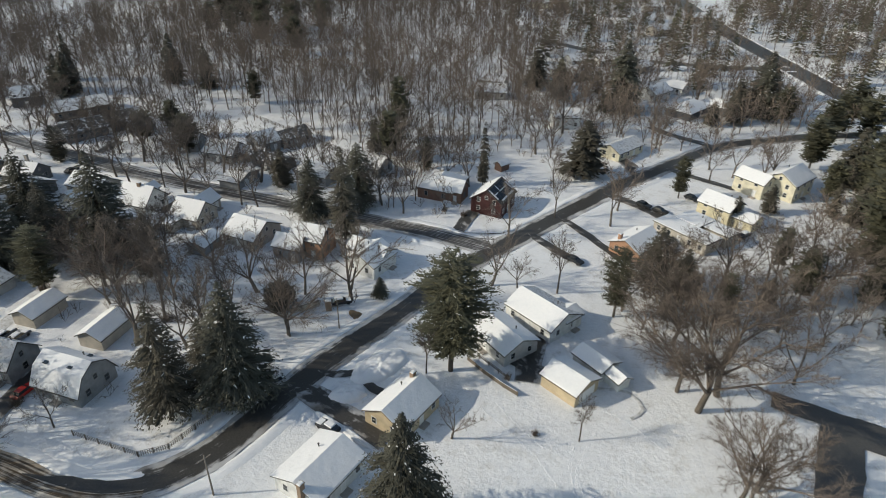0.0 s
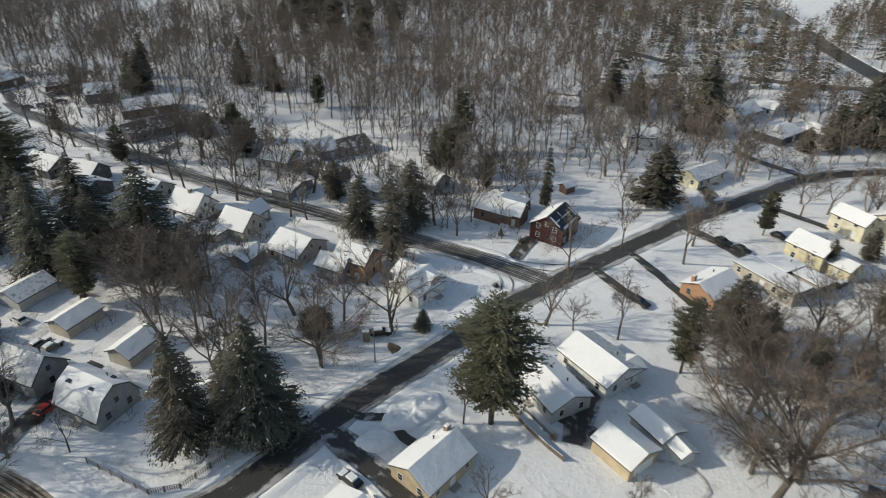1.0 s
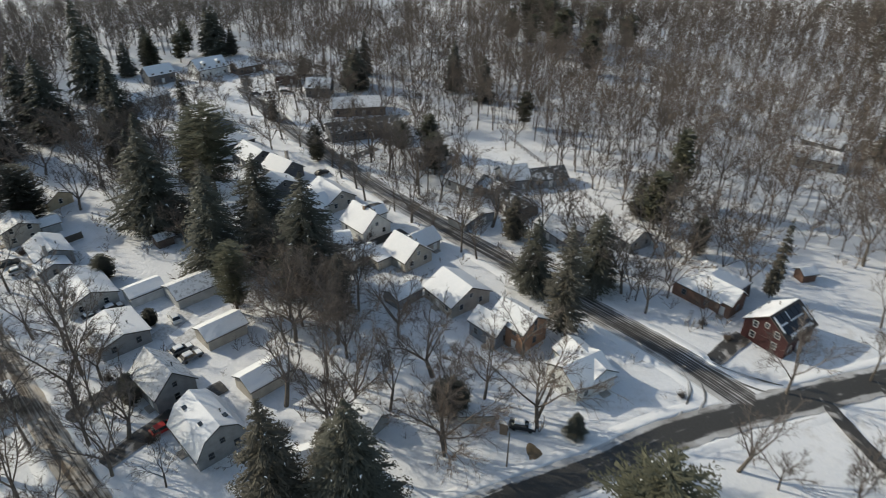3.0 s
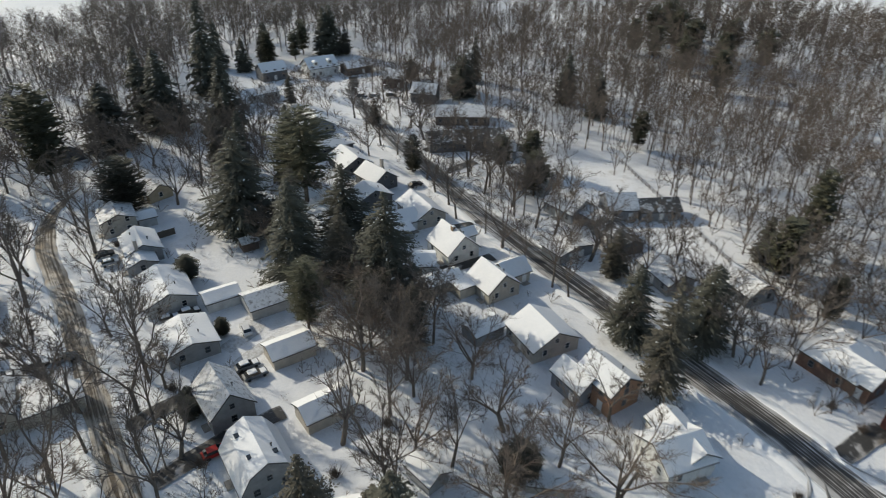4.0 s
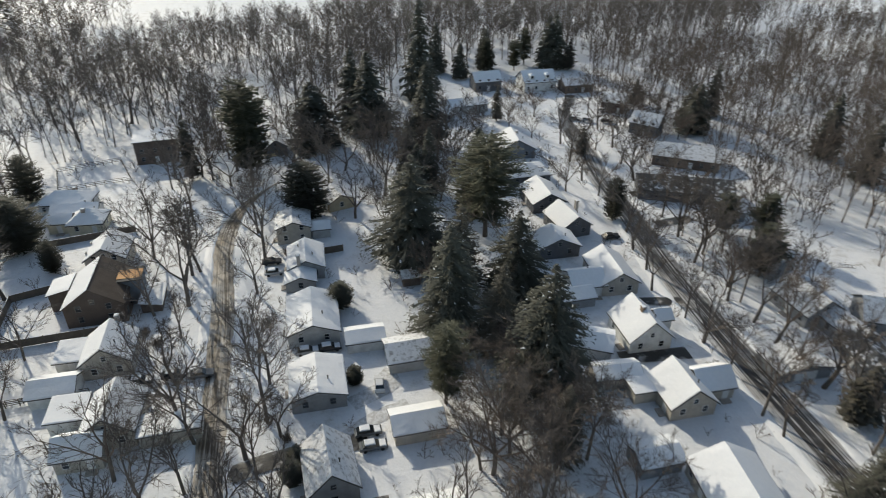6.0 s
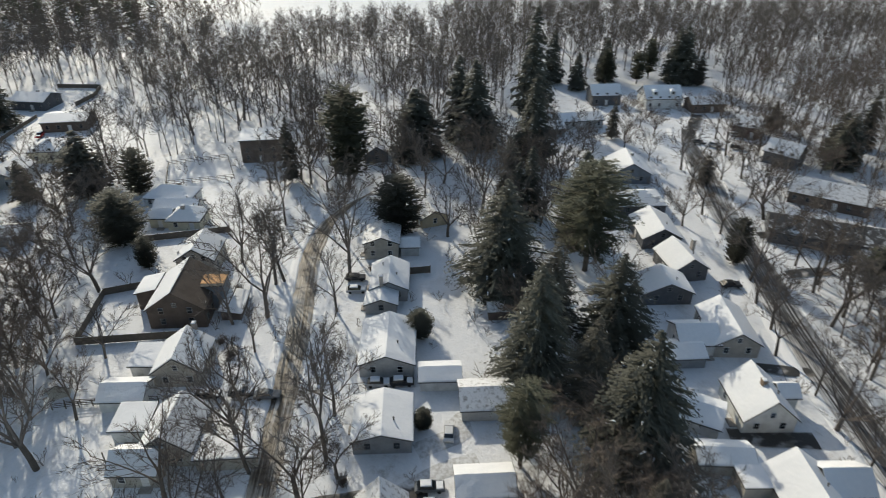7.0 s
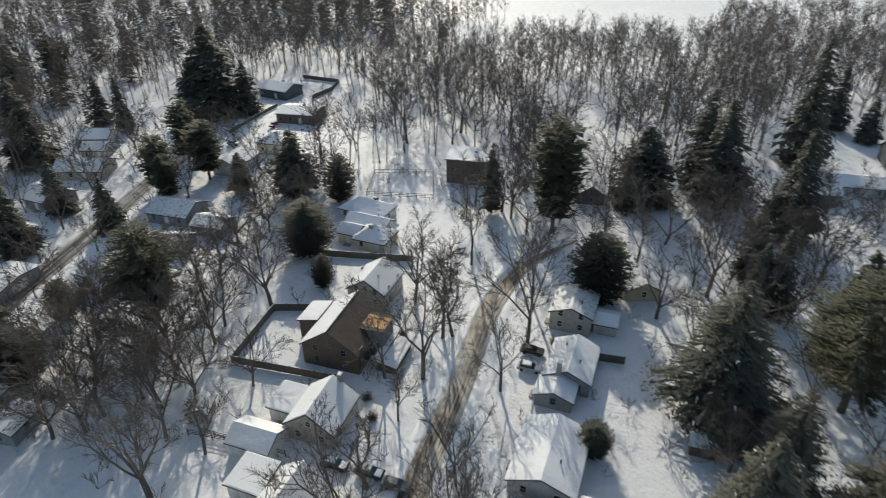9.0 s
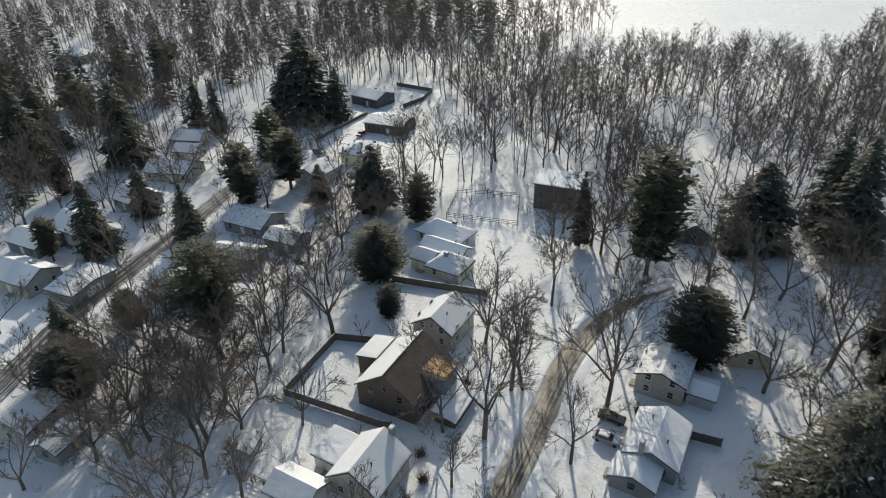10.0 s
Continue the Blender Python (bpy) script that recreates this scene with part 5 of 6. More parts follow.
for i, (x, y, h) in enumerate(((-98, 36, 18), (-104, 31, 17), (-109, 34.5, 19), (-95, 28, 17), (-87, 35, 16), (-91, 39, 14), (-83, 37, 15), (-80, 33, 16), (-100, 24, 17), (-117, 29, 17), (-106, 47.2, 15), (-97, 47.8, 14), (-113, 50.5, 15), (-103, 52.5, 14), (-121, 54.0, 14), (-134, 52, 15), (-137, 35.5, 16),
                               (-78, 150.5, 16), (-97, 152, 18), (-113, 151, 18), (-133, 150.5, 19), (-141, 149.5, 16), (-157, 151, 19), (-169, 153.5, 18), (-180, 155, 17), (-203, 158, 18), (-216, 160, 17), (-229, 163, 17),
                               (-156, 138, 16), (-174, 141.5, 17), (-109, 135.5, 17), (-129, 136.5, 16), (-206, 142.5, 17), (-221, 144.5, 16), (-236, 147, 17), (-247, 165.5, 17), (-262, 168, 16))):
    bare_tree(x, y, h, i + 3, i % 3 == 0, 1.1)
for i, (x, y, h, sort, wide) in enumerate(((57.8, 214, 19, "dry", 1.4), (48, 224, 17, "pine", 1.3), (60, 193, 22, "pine", 1.3), (37, 277.7, 21, "spruce", 1.4), (27.2, 273.7, 15, "dry", 1.5), (-133, 95, 21, "dry", 1.2), (-155, 92.5, 22, "dry", 1.2))):
    conifer(x, y, h, sort, wide, i)
for i, (x, y, h) in enumerate(((-250.4, 122.6, 10), (-248, 176, 11), (-228, 156.5, 12), (-273, 128, 10), (-262, 136, 10), (-281, 166, 11), (-243, 139, 10), (-286, 144, 9))):
    bare_tree(x, y, h, i, True, 1.2, low=True)
# round the houses at the end of the row
conifer(-327.0, 144.9, 15, "pine", 1.1, 0); conifer(-320.0, 130.9, 15, "spruce", 1.2, 1); conifer(-327.7, 158.8, 14, "pine", 1.2, 2); conifer(-335.9, 166.3, 17, "pine", 1, 3); conifer(-324.8, 184.5, 14, "dry", 1.2, 4); conifer(-262.6, 131.7, 13, "dry", 0.9, 5)
for i, (x, y) in enumerate(((-288.8, 144.0), (-273.8, 145.0), (-265.1, 147.3), (-252.3, 119.8), (-252.4, 133.5))):
    bare_tree(x, y, 8 + i % 3, i, True, 1.3, dense=True)
conifer(-222, -29.5, 19, "dry", 1.7); conifer(-218, -45, 12, "dry", 1.5, 1); conifer(-148.5, 162.5, 13, "pine", 1.4); conifer(-104.8, 150.5, 12, "dry", 1.3)
# ---- trees between the houses ----
yard_trees([(-110, -28), (-122, -10), (-146, -10), (-152, -16), (-176, -17), (-194, -42), (-145, -56), (-122, -46)], 9.0, 31, 0.8, (10, 16), 0.02, ("dry", "spruce"))
yard_trees([(-150, -62), (-195, -46), (-225, -25), (-255, -70), (-240, -112), (-140, -112), (-105, -70)], 17.0, 21, 0.7, (11, 18), 0.08, ("spruce", "dry", "pine"))
yard_trees([(-72, 74), (-105, 84), (-120, 88), (-128, 106), (-120, 110), (-75, 104)], 19.0, 22, 0.5, (12, 18), 0.04)
yard_trees([(-180, 80), (-215, 76), (-260, 80), (-262, 112), (-212, 112), (-196, 96)], 11.0, 32, 0.5, (12, 19), 0.10)
yard_trees([(2, 116), (16, 100), (62, 116), (85, 230), (50, 215), (48, 185), (30, 152), (12, 146)], 10.0, 25, 0.9, (8, 14), 0.5, ("dry", "pine"))
yard_trees([(-225, 20), (-260, 25), (-255, 75), (-212, 76), (-215, 50)], 10.0, 28, 0.3, (13, 20), 0.0)


# ---- woods ----
WOOD = [wood_template(s, 20.0, True, base=bs, boughs=nb, reach=rc, girth=0.046, trunk=tr, twigs=7) for s, bs, nb, rc, tr in ((51, 0.36, 11, 0.33, 0.22), (52, 0.42, 10, 0.30, 0.19), (53, 0.30, 12, 0.36, 0.25), (54, 0.38, 11, 0.32, 0.18), (55, 0.33, 11, 0.35, 0.21), (56, 0.46, 9, 0.28, 0.17), (57, 0.32, 12, 0.37, 0.23))]
WOOD += [wood_template(s, 19.0, spread=sp, stem=st, forks=5, boughs=4, sprays=4, twigs=6, girth=0.042, trunk=0.25, lean=0.05, knots=(3, 1)) for s, sp, st in ((58, 1.1, 0.3), (59, 0.9, 0.36), (60, 1.2, 0.26), (61, 1.0, 0.32))]
FAR_WOOD = [wood_template(s, 20.0, True, base=bs, boughs=9, reach=rc, girth=0.10, sprays=4, twigs=3) for s, bs, rc in ((71, 0.36, 0.34), (72, 0.42, 0.31), (73, 0.3, 0.36), (74, 0.34, 0.36), (75, 0.4, 0.33))]
REMOTE_WOOD = [wood_template(s, 20.0, True, base=bs, boughs=7, reach=rc, girth=0.14, sprays=3, twigs=4) for s, bs, rc in ((111, 0.3, 0.36), (112, 0.36, 0.33), (113, 0.28, 0.38), (114, 0.32, 0.36))]
HOLES = [(a, b, r + 1) for a, b, r in HOUSES] + [(-283, -256, 10), (-277, -246, 10), (-271, -235, 10), (-265, -225, 10), (-259, -214, 10), (-244, -118, 11), (-236, -108, 10), (-262, -104, 12)] + [(a, b, r) for a, b, r in ROADS[::3]]
# white back yards up to the fence of the woods, the yards of the southern houses, clearings in the woods
HOLES += [(-164, 181, 9), (-153, 183, 10), (-142, 184, 10), (-130, 183, 9), (-118, 181, 9), (-108, 178, 9), (-98, 177, 8), (-91, 173, 8), (-155, 196, 8), (-140, 193, 6),
          (-241, -50, 8), (-232, -46, 8), (-224, -43, 8), (-223, -54, 8), (-214, -52, 8), (-190, -48, 8), (-184, -45, 8),
          (-262, 222, 10), (-300, 262, 10), (-240, 242, 8), (-285, 290, 10), (-325, 285, 9), (-300, 30, 9), (-318, 40, 9), (-275, 47, 9), (-335, 26, 8), (-290, 46, 8), (-310, 320, 9), (-250, 262, 8)]
for a, b, r in list(HOUSES):
    # open yards before the far houses and those by the woods
    run = math.hypot(a - 10, b - 20)
    for d in ((9, 16, 23) if b > 225 else (9, 15) if b > 158 and a < -75 else (9, 16, 23) if b < -40 and a > -260 else ()):
        HOLES.append((a + (10 - a) / run * d, b + (20 - b) / run * d, 5.5))
woods("woods_north", [(-320, 190), (-240, 196), (-165, 190), (-100, 195), (-62, 202), (-48, 240), (-75, 290), (-72, 320), (-345, 320)], 6.5, 1, TWIG_BROWN, WOOD,
      "dense leafless brown woodland on snowy ground", HOLES)
woods("woods_beyond", [(-345, 320), (-72, 320), (-60, 400), (-120, 500), (-250, 470), (-370, 420)], 6.5, 8, TWIG_BROWN, FAR_WOOD, "distant leafless brown woodland on snowy ground", HOLES)
woods("woods_west", [(-300, -110), (-330, -80), (-275, -25), (-284, 10), (-266, 28), (-264, 74), (-288, 98), (-340, 120), (-345, 190), (-330, 200), (-365, 330), (-410, 330), (-430, 120), (-430, 86), (-408, 72), (-402, 34), (-395, 5), (-375, -12), (-368, -40), (-390, -130), (-330, -180), (-320, -180)], 7.0, 2, TWIG, WOOD,
      "leafless grey woodland on snow before an open white field", HOLES, (0.9, 1.35))
woods("woods_edge", [(-410, 330), (-430, 120), (-430, 86), (-500, 84), (-520, 120), (-500, 400), (-380, 420)], 7.8, 9, TWIG, FAR_WOOD, "far edge of leafless grey woodland on snow", HOLES)
woods("woods_corner", [(-366, -34), (-390, -130), (-330, -190), (-330, -300), (-300, -420), (-420, -600), (-640, -520), (-560, -200), (-480, -36)], 9.0, 16, TWIG_BROWN, REMOTE_WOOD, "far leafless brown woodland beside a white field", HOLES)
BROAD_WOOD = [wood_template(s, 13.0, spread=sp, stem=0.18, forks=4, boughs=4, sprays=4, twigs=5, girth=0.045, trunk=0.2, knots=(3, 1)) for s, sp in ((81, 1.1), (82, 1.0), (83, 1.25), (84, 0.9), (85, 1.1))]
woods("trees_row", [(-50, 148), (-150, 150), (-265, 170), (-310, 190), (-165, 195), (-60, 204)], 6.6, 10, TWIG_BROWN, BROAD_WOOD, "leafless brown trees filling the yards behind houses", HOLES, (0.7, 1.25))
woods("trees_bend", [(-52, 198), (0, 212), (60, 258), (50, 300), (-40, 305), (-62, 262)], 6.4, 11, TWIG_BROWN, BROAD_WOOD, "leafless brown trees between houses by the bend", HOLES, (0.8, 1.5))
woods("trees_slope", [(4, 118), (14, 118), (30, 128), (64, 136), (90, 240), (50, 215), (48, 185), (30, 152), (12, 146)], 8.0, 12, TWIG_BROWN, BROAD_WOOD, "thicket of leafless brown trees behind the yards", HOLES, (0.6, 1.1))
woods("trees_yards", [(-262, 76), (-215, 80), (-150, 84), (-146, 112), (-262, 114)], 13.0, 17, TWIG_BROWN, BROAD_WOOD, "leafless brown trees in the back yards between two streets", HOLES, (0.8, 1.4))
woods("trees_south", [(-110, -26), (-122, -6), (-150, -4), (-190, -12), (-240, -30), (-262, -70), (-240, -112), (-140, -112), (-100, -66)], 15.0, 18, TWIG_BROWN, BROAD_WOOD, "leafless brown trees filling snowy back yards", HOLES, (0.8, 1.4))
woods("trees_north", [(-70, 150), (-150, 154), (-250, 172), (-262, 190), (-60, 196)], 8.0, 19, TWIG, BROAD_WOOD, "leafless grey trees around the houses by the woods", HOLES, (1.0, 1.6))
FAR_PINE = [far_conifer(s) for s in (101, 102, 103)]
woods("evergreens_far", [(64, 250), (70, 340), (100, 300), (170, 330), (220, 500), (60, 600), (25, 490)], 16, 20, NEEDLE_PINE, FAR_PINE, "scattered dark evergreens beyond the broad road", HOLES, (0.6, 1.1))
woods("evergreens_estate", [(-130, 490), (-60, 300), (-55, 265), (20, 290), (45, 380), (20, 450), (0, 540), (-80, 640), (-200, 580)], 17, 21, NEEDLE_PINE, FAR_PINE, "scattered dark evergreens among far houses", HOLES, (0.6, 1.1))
woods("evergreens_south", [(-175, -115), (-290, -120), (-400, -140), (-430, -330), (-240, -400), (-120, -300), (-130, -140)], 25, 22, NEEDLE, FAR_PINE, "dark evergreens among leafless southern woods", HOLES, (0.7, 1.3))
woods("evergreens_corner", [(-400, -96), (-396, -170), (-440, -300), (-560, -260), (-540, -120), (-450, -84)], 19, 23, NEEDLE_PINE, FAR_PINE, "dark evergreens rising among the far brown woods", HOLES, (0.8, 1.3))
SCRUB = [wood_template(s, 3.2, spread=sp, stem=0.08, forks=4, boughs=2, sprays=3, twigs=2, girth=0.03, trunk=0.06, knots=(2, 1)) for s, sp in ((91, 1.2), (92, 1.0), (93, 1.3), (94, 0.9))]
woods("undergrowth", [(-262, -110), (-110, -60), (-92, 30), (-112, 45), (-92, 56), (-62, 90), (-45, 133), (-60, 200), (-320, 195), (-262, 60)], 8.0, 13, TWIG_BROWN, SCRUB, "low leafless brush and saplings in the snowy yards", HOLES, (0.35, 1.3))
woods("brush_slope", [(-2, 118), (12, 108), (30, 124), (64, 130), (90, 240), (50, 250), (48, 185), (30, 152), (8, 140)], 8.0, 14, TWIG_BROWN, SCRUB, "low leafless brush behind the yards", HOLES, (0.5, 1.5))
woods("brush_bend", [(-60, 190), (0, 205), (60, 262), (50, 320), (-60, 330), (-75, 262)], 9.0, 15, TWIG_BROWN, SCRUB, "low leafless brush between the far yards", HOLES, (0.5, 1.4))
woods("woods_gaps", [(-272, -20), (-285, 20), (-272, 55), (-250, 35), (-245, 30), (-262, 25), (-260, -5), (-235, -25), (-245, -45)], 6.6, 3, TWIG, WOOD, "scattered young leafless trees on snow", HOLES)
woods("woods_south", [(-175, -115), (-235, -95), (-250, -125), (-290, -120), (-330, -180), (-320, -330), (-240, -400), (-120, -300), (-130, -140)], 7.3, 4, TWIG_BROWN, FAR_WOOD, "leafless brown woodland between far houses", HOLES)
woods("woods_east", [(20, 285), (45, 300), (35, 345), (-60, 360), (-90, 300), (-60, 250), (-20, 262)], 6.0, 5, TWIG_BROWN, FAR_WOOD, "leafless brown trees among far houses", HOLES, (0.65, 1.05))
woods("woods_far", [(-130, 490), (-60, 400), (-55, 365), (20, 360), (45, 380), (20, 450), (0, 540), (-80, 640), (-200, 580)], 7.0, 6, TWIG_BROWN, REMOTE_WOOD, "leafless brown trees among far houses", HOLES, (0.6, 1.0))
woods("woods_verge", [(64, 250), (70, 340), (100, 300), (170, 330), (220, 500), (60, 600), (25, 490)], 7.2, 7, TWIG_BROWN, REMOTE_WOOD, "leafless brown trees beyond the broad road", HOLES, (0.65, 1.05))

# ---- cars ----
for x, y, yaw, paint, snow in ((-129.5, 71.5, 176, "white", False), (-141.3, 59.0, 92, "silver", True), (-141.5, 63.2, 92, "dark", True), (-176, 51.5, 92, "dark", False), (-171.1, 52.2, 92, "silver", True),
                               (-1.1, 176.2, -30, "dark", False), (3.6, 174.0, -30, "dark", False), (-60.8, 76.2, 155, "silver", True), (-45.6, 68.9, 165, "dark", True), (-118.5, 68.3, 92, "grey", True),
                               (-115.3, 68.8, 92, "grey", True), (-138.9, 29.0, 92, "dark", True), (-100.9, 57.6, 92, "red", False)):
    car(x, y, yaw, paint, snow)
house(-125.2, 36.6, 9.4, 4.6, 92, 2.7, 0, "beige", "flat", name="garage", windows=0, vents=0, note="low flat-roofed beige garage under smooth white snow")
house(-162.1, 82.6, 4.0, 3.4, 92, 2.3, 0.9, "brown", name="shed", windows=0, vents=0, snow="thin")
house(-46.5, 187.5, 3.6, 3.0, 60, 2.2, 0.9, "brick", name="shed", windows=0, vents=0)
fence([(-178, 63.0), (-178.7, 68.5)], 1.8)
fence([(-153.8, 203.0), (-138, 196.5), (-122.4, 190.4), (-111, 185.6), (-99.7, 181.3), (-84.6, 175.4)], 1.2, "rail", "thin dark rail fence between white back yards and the woods", WOOD_DARK)
fence([(-137.4, 4.5), (-138.0, 20.5)], 1.1, "rail", "low rail fence between two snowy back yards", WOOD_DARK)
for x, y, yaw, paint, snow in ((-139.4, 34.8, 92, "dark", True), (-138.6, 39.6, 92, "grey", False), (-60.4, 102.6, 35, "dark", True), (12, 186, -30, "dark", False), (25.5, 167.5, 60, "dark", True)):
    car(x, y, yaw, paint, snow)
for x, y, yaw, paint, snow in ((-268.4, -68.0, 10, "red", True), (-266, -102.4, 60, "dark", False), (-248.1, -70.5, 95, "silver", True), (-254.7, 164.9, 60, "silver", True), (-252.6, 171.6, 70, "dark", True), (-264.2, 175.8, 100, "silver", True), (-257.4, 160.6, 62, "grey", True),
                               (-14.8, 138.4, -30, "dark", False), (-171.5, 136.0, 90, "dark", False)):
    car(x, y, yaw, paint, snow)

# ---- fences, poles, small things ----
fence([(-156.4, 20), (-155.8, 18.0), (-153.9, -1.5), (-171.0, -3.3), (-173.8, 4.6)])
fence([(-194.0, -4.9), (-198.9, 16.8)])
fence([(-227.4, -9.6), (-242.2, -14.1), (-247.8, 3.1), (-231.8, 9.3), (-227.4, -9.6)], 1.4, "rail", "dark rail fence round a snowy ball court", WOOD_DARK)
fence([(-84.9, 52.9), (-71.5, 53.0), (-67.9, 56.0), (-64.8, 68.6)], 1.1, "picket", "low weathered picket fence along the street corner")
fence([(-136.3, 2.8), (-137.5, 11.6)], 1.2, "rail", "low rail fence across a snowy yard", WOOD_DARK)
utility_pole(-55.6, 51.1, 8.6, 70); utility_pole(-102.1, 50.1, 10.4, 0, False); utility_pole(-56.9, 94.7, 7.4, 70, False); utility_pole(-150.5, -55.7, 10, 15); utility_pole(-121.3, 19.5, 6.0, 0, False)
house(-141.1, 2.0, 4.0, 3.2, 20, 2.2, 0.9, "beige", name="shed", windows=0, vents=0, snow="thin")
house(-76.5, 71.4, 8.0, 6.6, 70, 3, 2.2, "white", chimney=(2.6, 0.4, 0.4))
house(-79.0, 84.0, 5.5, 4.0, 10, 2.4, 1.2, "grey", name="shed", windows=0, vents=0)
for i, (x, y, k) in enumerate(((-112, 58, 1.8), (-36, 84, 1.5), (-40, 100, 1.3), (-25, 116, 1.2), (-48, 152, 1.4), (-54, 153, 1.4), (-150, 30, 1.6), (-154, 27, 1.5), (-172, 26, 1.6), (-180, 55, 1.6),
                               (-100, 55, 1.7), (-120, 55, 1.5), (-87, 72, 1.6), (-92, 84, 1.8), (-126, 84, 1.8), (-20, 92, 1.1), (-12, 80, 1.0), (-30, 68, 1.3), (-46, 130, 1.2))):
    bush(x, y, k, i)


fence([(-28.6, 94.4), (-24.6, 91.8), (-20.1, 89.4), (-17.1, 88.1)], 0.9, "board", "low dark timber wall along a snowy path")
fence([(-26.6, 95.6), (-19.6, 91.4)], 0.9, "rail", "thin dark handrail beside the snowy steps", WOOD_DARK)
fence([(-256.6, -78.8), (-270.5, -79.6), (-288.6, -79.6)], 1.3, "board", "dark timber retaining wall beside a cleared drive")
fence([(-302.0, -71.5), (-314, -69.5), (-325.9, -72.1), (-327, -91.0)], 1.6, "board", "dark board fence round a snowy back yard")
house(-67.6, 98.6, 6.4, 2.6, 48, 1.5, 0, "beige", "flat", name="shed", windows=0, vents=0, over=0.1, note="low tan lean-to box heaped with snow")
post_of_stone = thing("gate_pillar", pose(-62.0, 99.6, -0.1, 0, 0, 30), "tan masonry pillar capped with snow beside a parked car", "pillar")
part("shaft", Shape().box(0, 0, 0, 1.3, 1.1, 2.3).box(0, 0, 2.3, 1.5, 1.3, 0.18), CHIMNEY_BRICK, post_of_stone)
part("snow_cap", Shape().box(0, 0, 2.48, 1.35, 1.15, 0.2, 0, 0.75), SNOW, post_of_stone)
stump = thing("leaning_trunk", pose(-60.0, 105.6, 0, 0, 0, 0), "bare leaning tree trunk dusted with snow", "tree trunk")
part("trunk", Shape().tube((0, 0, -0.3), (0.3, 1.4, 3.0), 0.34, 0.27, 8).tube((0.3, 1.4, 3.0), (0.7, 2.6, 6.4), 0.27, 0.2, 8).tube((0.45, 1.9, 4.4), (1.6, 2.0, 6.6), 0.14, 0.06, 6), BARK, stump)
for x, y, rx, ry, yaw in ((-55.7, 99.9, 3.0, 1.7, 150),):
    rng = random.Random(int(x * 7))
    rim = [(math.cos(a * 0.35) * rx * rng.uniform(0.75, 1.15), math.sin(a * 0.35) * ry * rng.uniform(0.75, 1.15), -0.25) for a in range(18)]
    ob = new("earth_patch", Shape().add([(0, 0, 0.16)] + rim, [(0, 1 + i, 1 + (i + 1) % 18) for i in range(18)]).mesh("earth_patch", EARTH, True))
    ob.matrix_world = pose(x, y, 0, 0, 0, yaw)
    tagged(ob, "bare brown earth and dead leaves showing through snow", "bare earth", kind="structure")

# ---- heaps of snow and trodden paths ----
def snow_mound(x, y, rx, ry, yaw, h):
    n, m = 44, 13
    pts = [(0.0, 0.0, h)]
    for j in range(1, m + 1):
        r = j / m
        for i in range(n):
            a = 2 * math.pi * i / n
            k = r * (1 + 0.2 * wobble(math.cos(a) * 2 + x, math.sin(a) * 2 + y, 1, 1.1) + 0.08 * wobble(math.cos(a) * 2 + x, math.sin(a) * 2 + y, 5, 3.3))
            px, py = x + math.cos(a) * r * rx, y + math.sin(a) * r * ry
            z = h * (1 - r ** 5) * 0.85 + h * (0.3 * wobble(px, py, 3, 0.8) + 0.22 * wobble(px, py, 6, 1.7) + 0.14 * wobble(px, py, 9, 3.1)) * (1 - r ** 4) - (0.25 if j == m else 0)
            pts.append((math.cos(a) * rx * k, math.sin(a) * ry * k, z))
    faces = [(0, 1 + i, 1 + (i + 1) % n) for i in range(n)]
    for j in range(m - 1):
        o = 1 + j * n
        faces += [(o + i, o + n + i, o + n + (i + 1) % n, o + (i + 1) % n) for i in range(n)]
    ob = new("snow_mound", Shape().add(pts, faces).mesh("snow_mound", SNOW, True))
    ob.matrix_world = pose(x, y, 0, 0, 0, yaw)
    tagged(ob, "lumpy white mound of snow over shrubs by the drive", "snow mound")


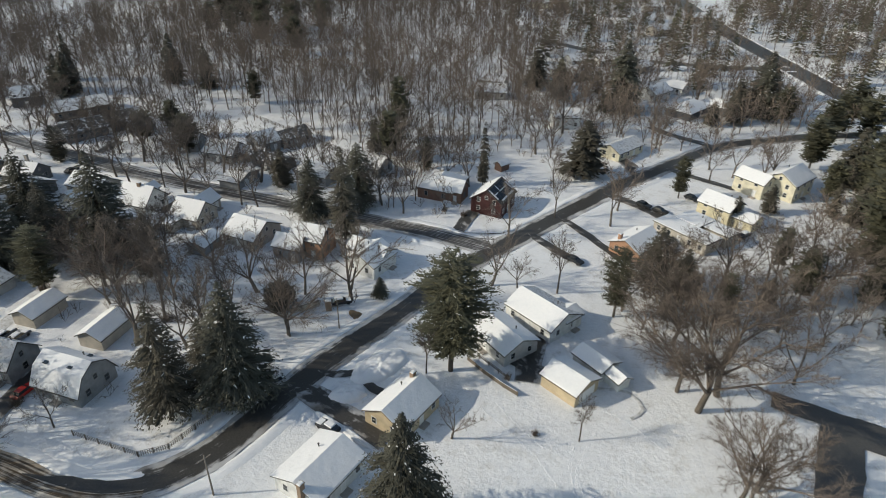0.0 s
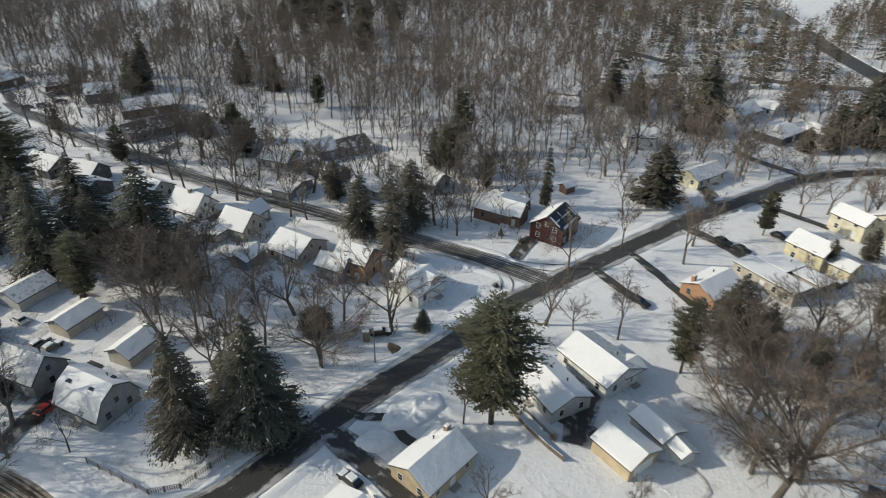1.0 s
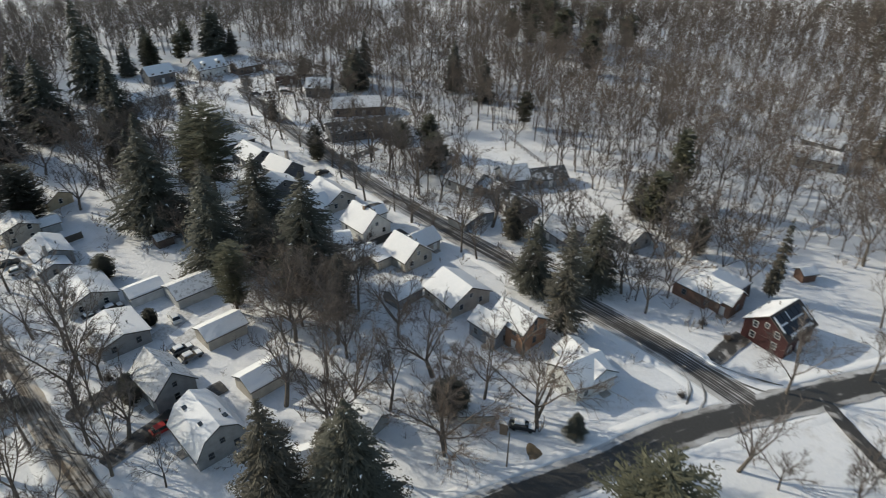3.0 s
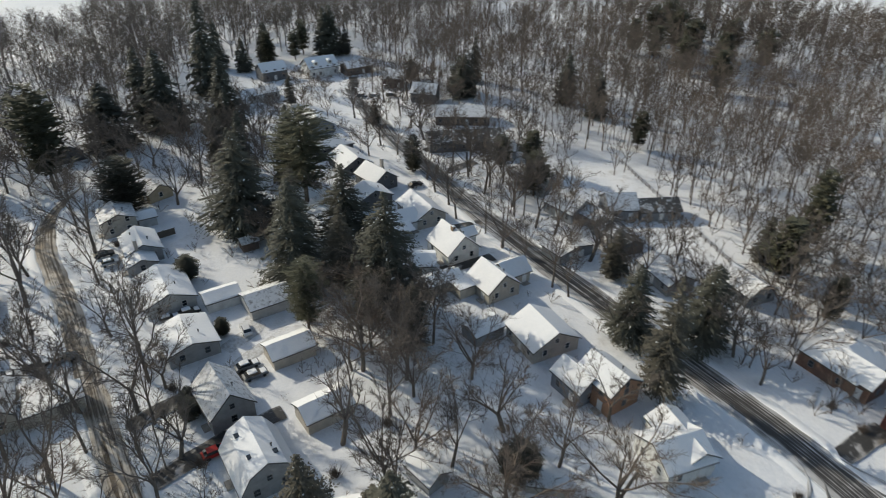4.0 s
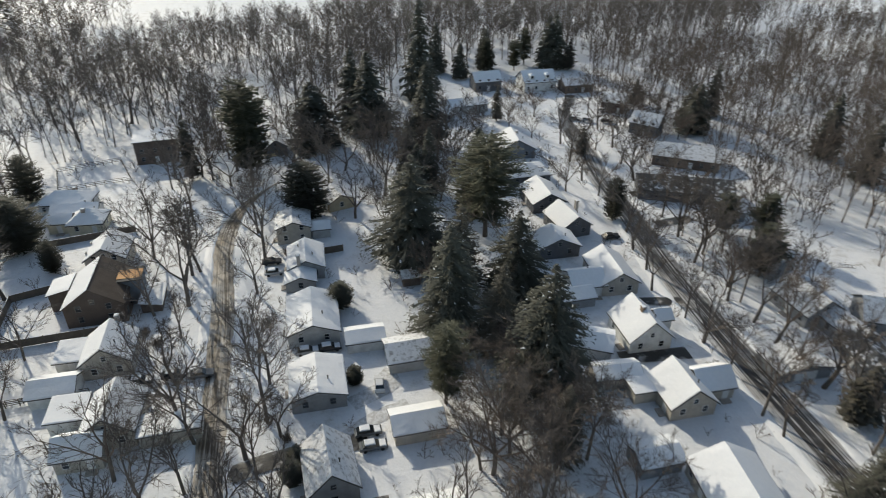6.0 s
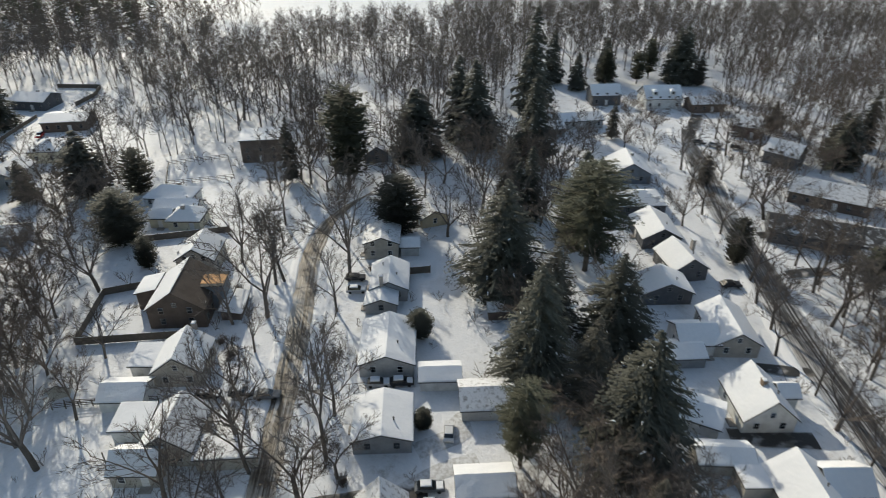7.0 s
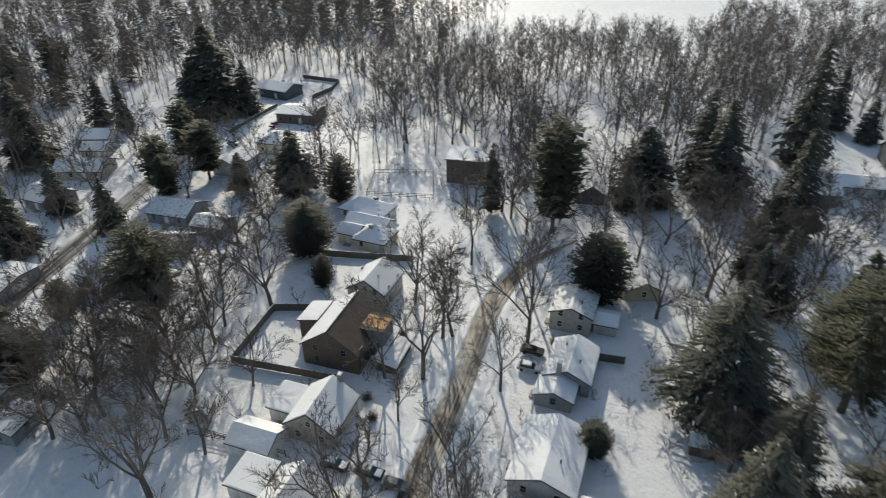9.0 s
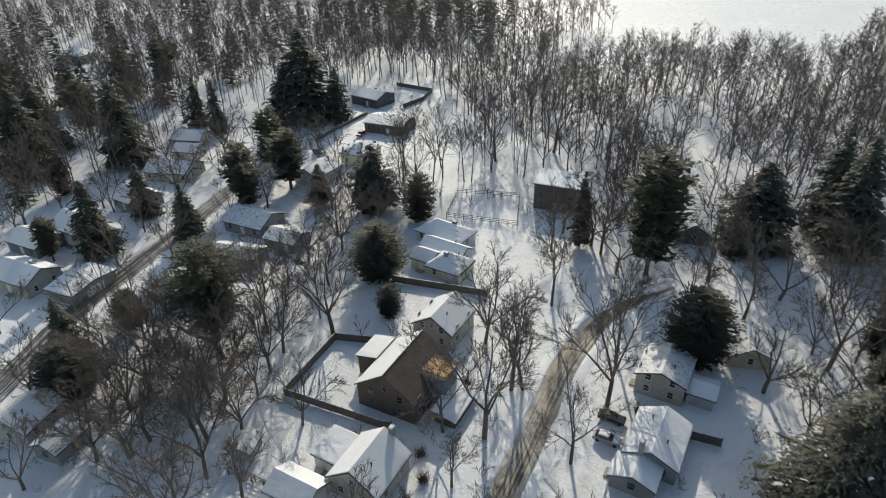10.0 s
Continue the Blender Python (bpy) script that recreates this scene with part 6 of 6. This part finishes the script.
snow_mound(-46.3, 77.8, 3.6, 2.5, 35, 1.0); snow_mound(-44.0, 86.9, 6.2, 3.9, 62, 0.9); snow_mound(-43.2, 69.6, 6.8, 0.8, -18, 0.6)
snow_mound(-55, 158, 1.4, 3.0, 10, 0.7)
for pts, w in (([(-4, 95), (2, 96), (5, 92.5), (3, 89.5)], 0.7), ([(-56, 150), (-58, 156)], 0.9), ([(-118, 64), (-122, 70), (-124, 76)], 3.0), ([(-126, 66), (-130, 74), (-133, 72)], 3.4), ([(-150, 53), (-158, 49), (-160, 44)], 1.0)):
    ribbon("path", pts, w, TRAMPLED, -0.06, "grey trodden path through the snow", "path", 0.4)


def footprints(name, trails, seed):
    """Broken crusts of snow thrown up along lines of steps."""
    rng = random.Random(seed)
    sh = Shape()
    for line in trails:
        for q in smooth_line(line, 0.45):
            for side in (-0.16, 0.16):
                x, y = q.x + side + rng.gauss(0, 0.12), q.y - side + rng.gauss(0, 0.12)
                r, t = rng.uniform(0.10, 0.22), rng.uniform(0, 6.28)
                ring = [(x + math.cos(t + a) * r * rng.uniform(0.7, 1.2), y + math.sin(t + a) * r, -0.3) for a in (0, 1.57, 3.14, 4.71)]
                sh.add(ring + [(x, y, rng.uniform(-0.05, 0.07))], [(0, 1, 4), (1, 2, 4), (2, 3, 4), (3, 0, 4)])
    tagged(new(name, sh.mesh(name, SNOW)), "lines of footprints across the snowy lawn", "footprints", kind="stuff")


footprints("footprints", ([(-5.4, 79.7), (-5.1, 74.8), (-3.3, 69.7)], [(-3.2, 80.5), (-4.0, 74.0), (-2.1, 70.2)], [(-22.6, 83.0), (-11.8, 76.0), (-6.6, 70.8)], [(-20.0, 84.7), (-10.3, 77.9), (-5.6, 78.3)], [(-8.9, 91.2), (1.5, 89.0), (9.4, 83.8)], [(-56.5, 99.0), (-45.1, 97.1), (-40.6, 105.0)], [(-98.8, 118.9), (-88.5, 118.8), (-79.1, 119.5)], [(-168.8, 76.2), (-154.8, 79.1), (-146.0, 83.8)], [(-188.8, 77.2), (-173.1, 79.9), (-157.9, 76.0)], [(-183.2, 3.0), (-180.1, 13.2)], [(-44.3, 188.0), (-31.4, 179.2), (-25.5, 195.4)], [(-184.5, 60.6), (-176.9, 67.5)]), 77)
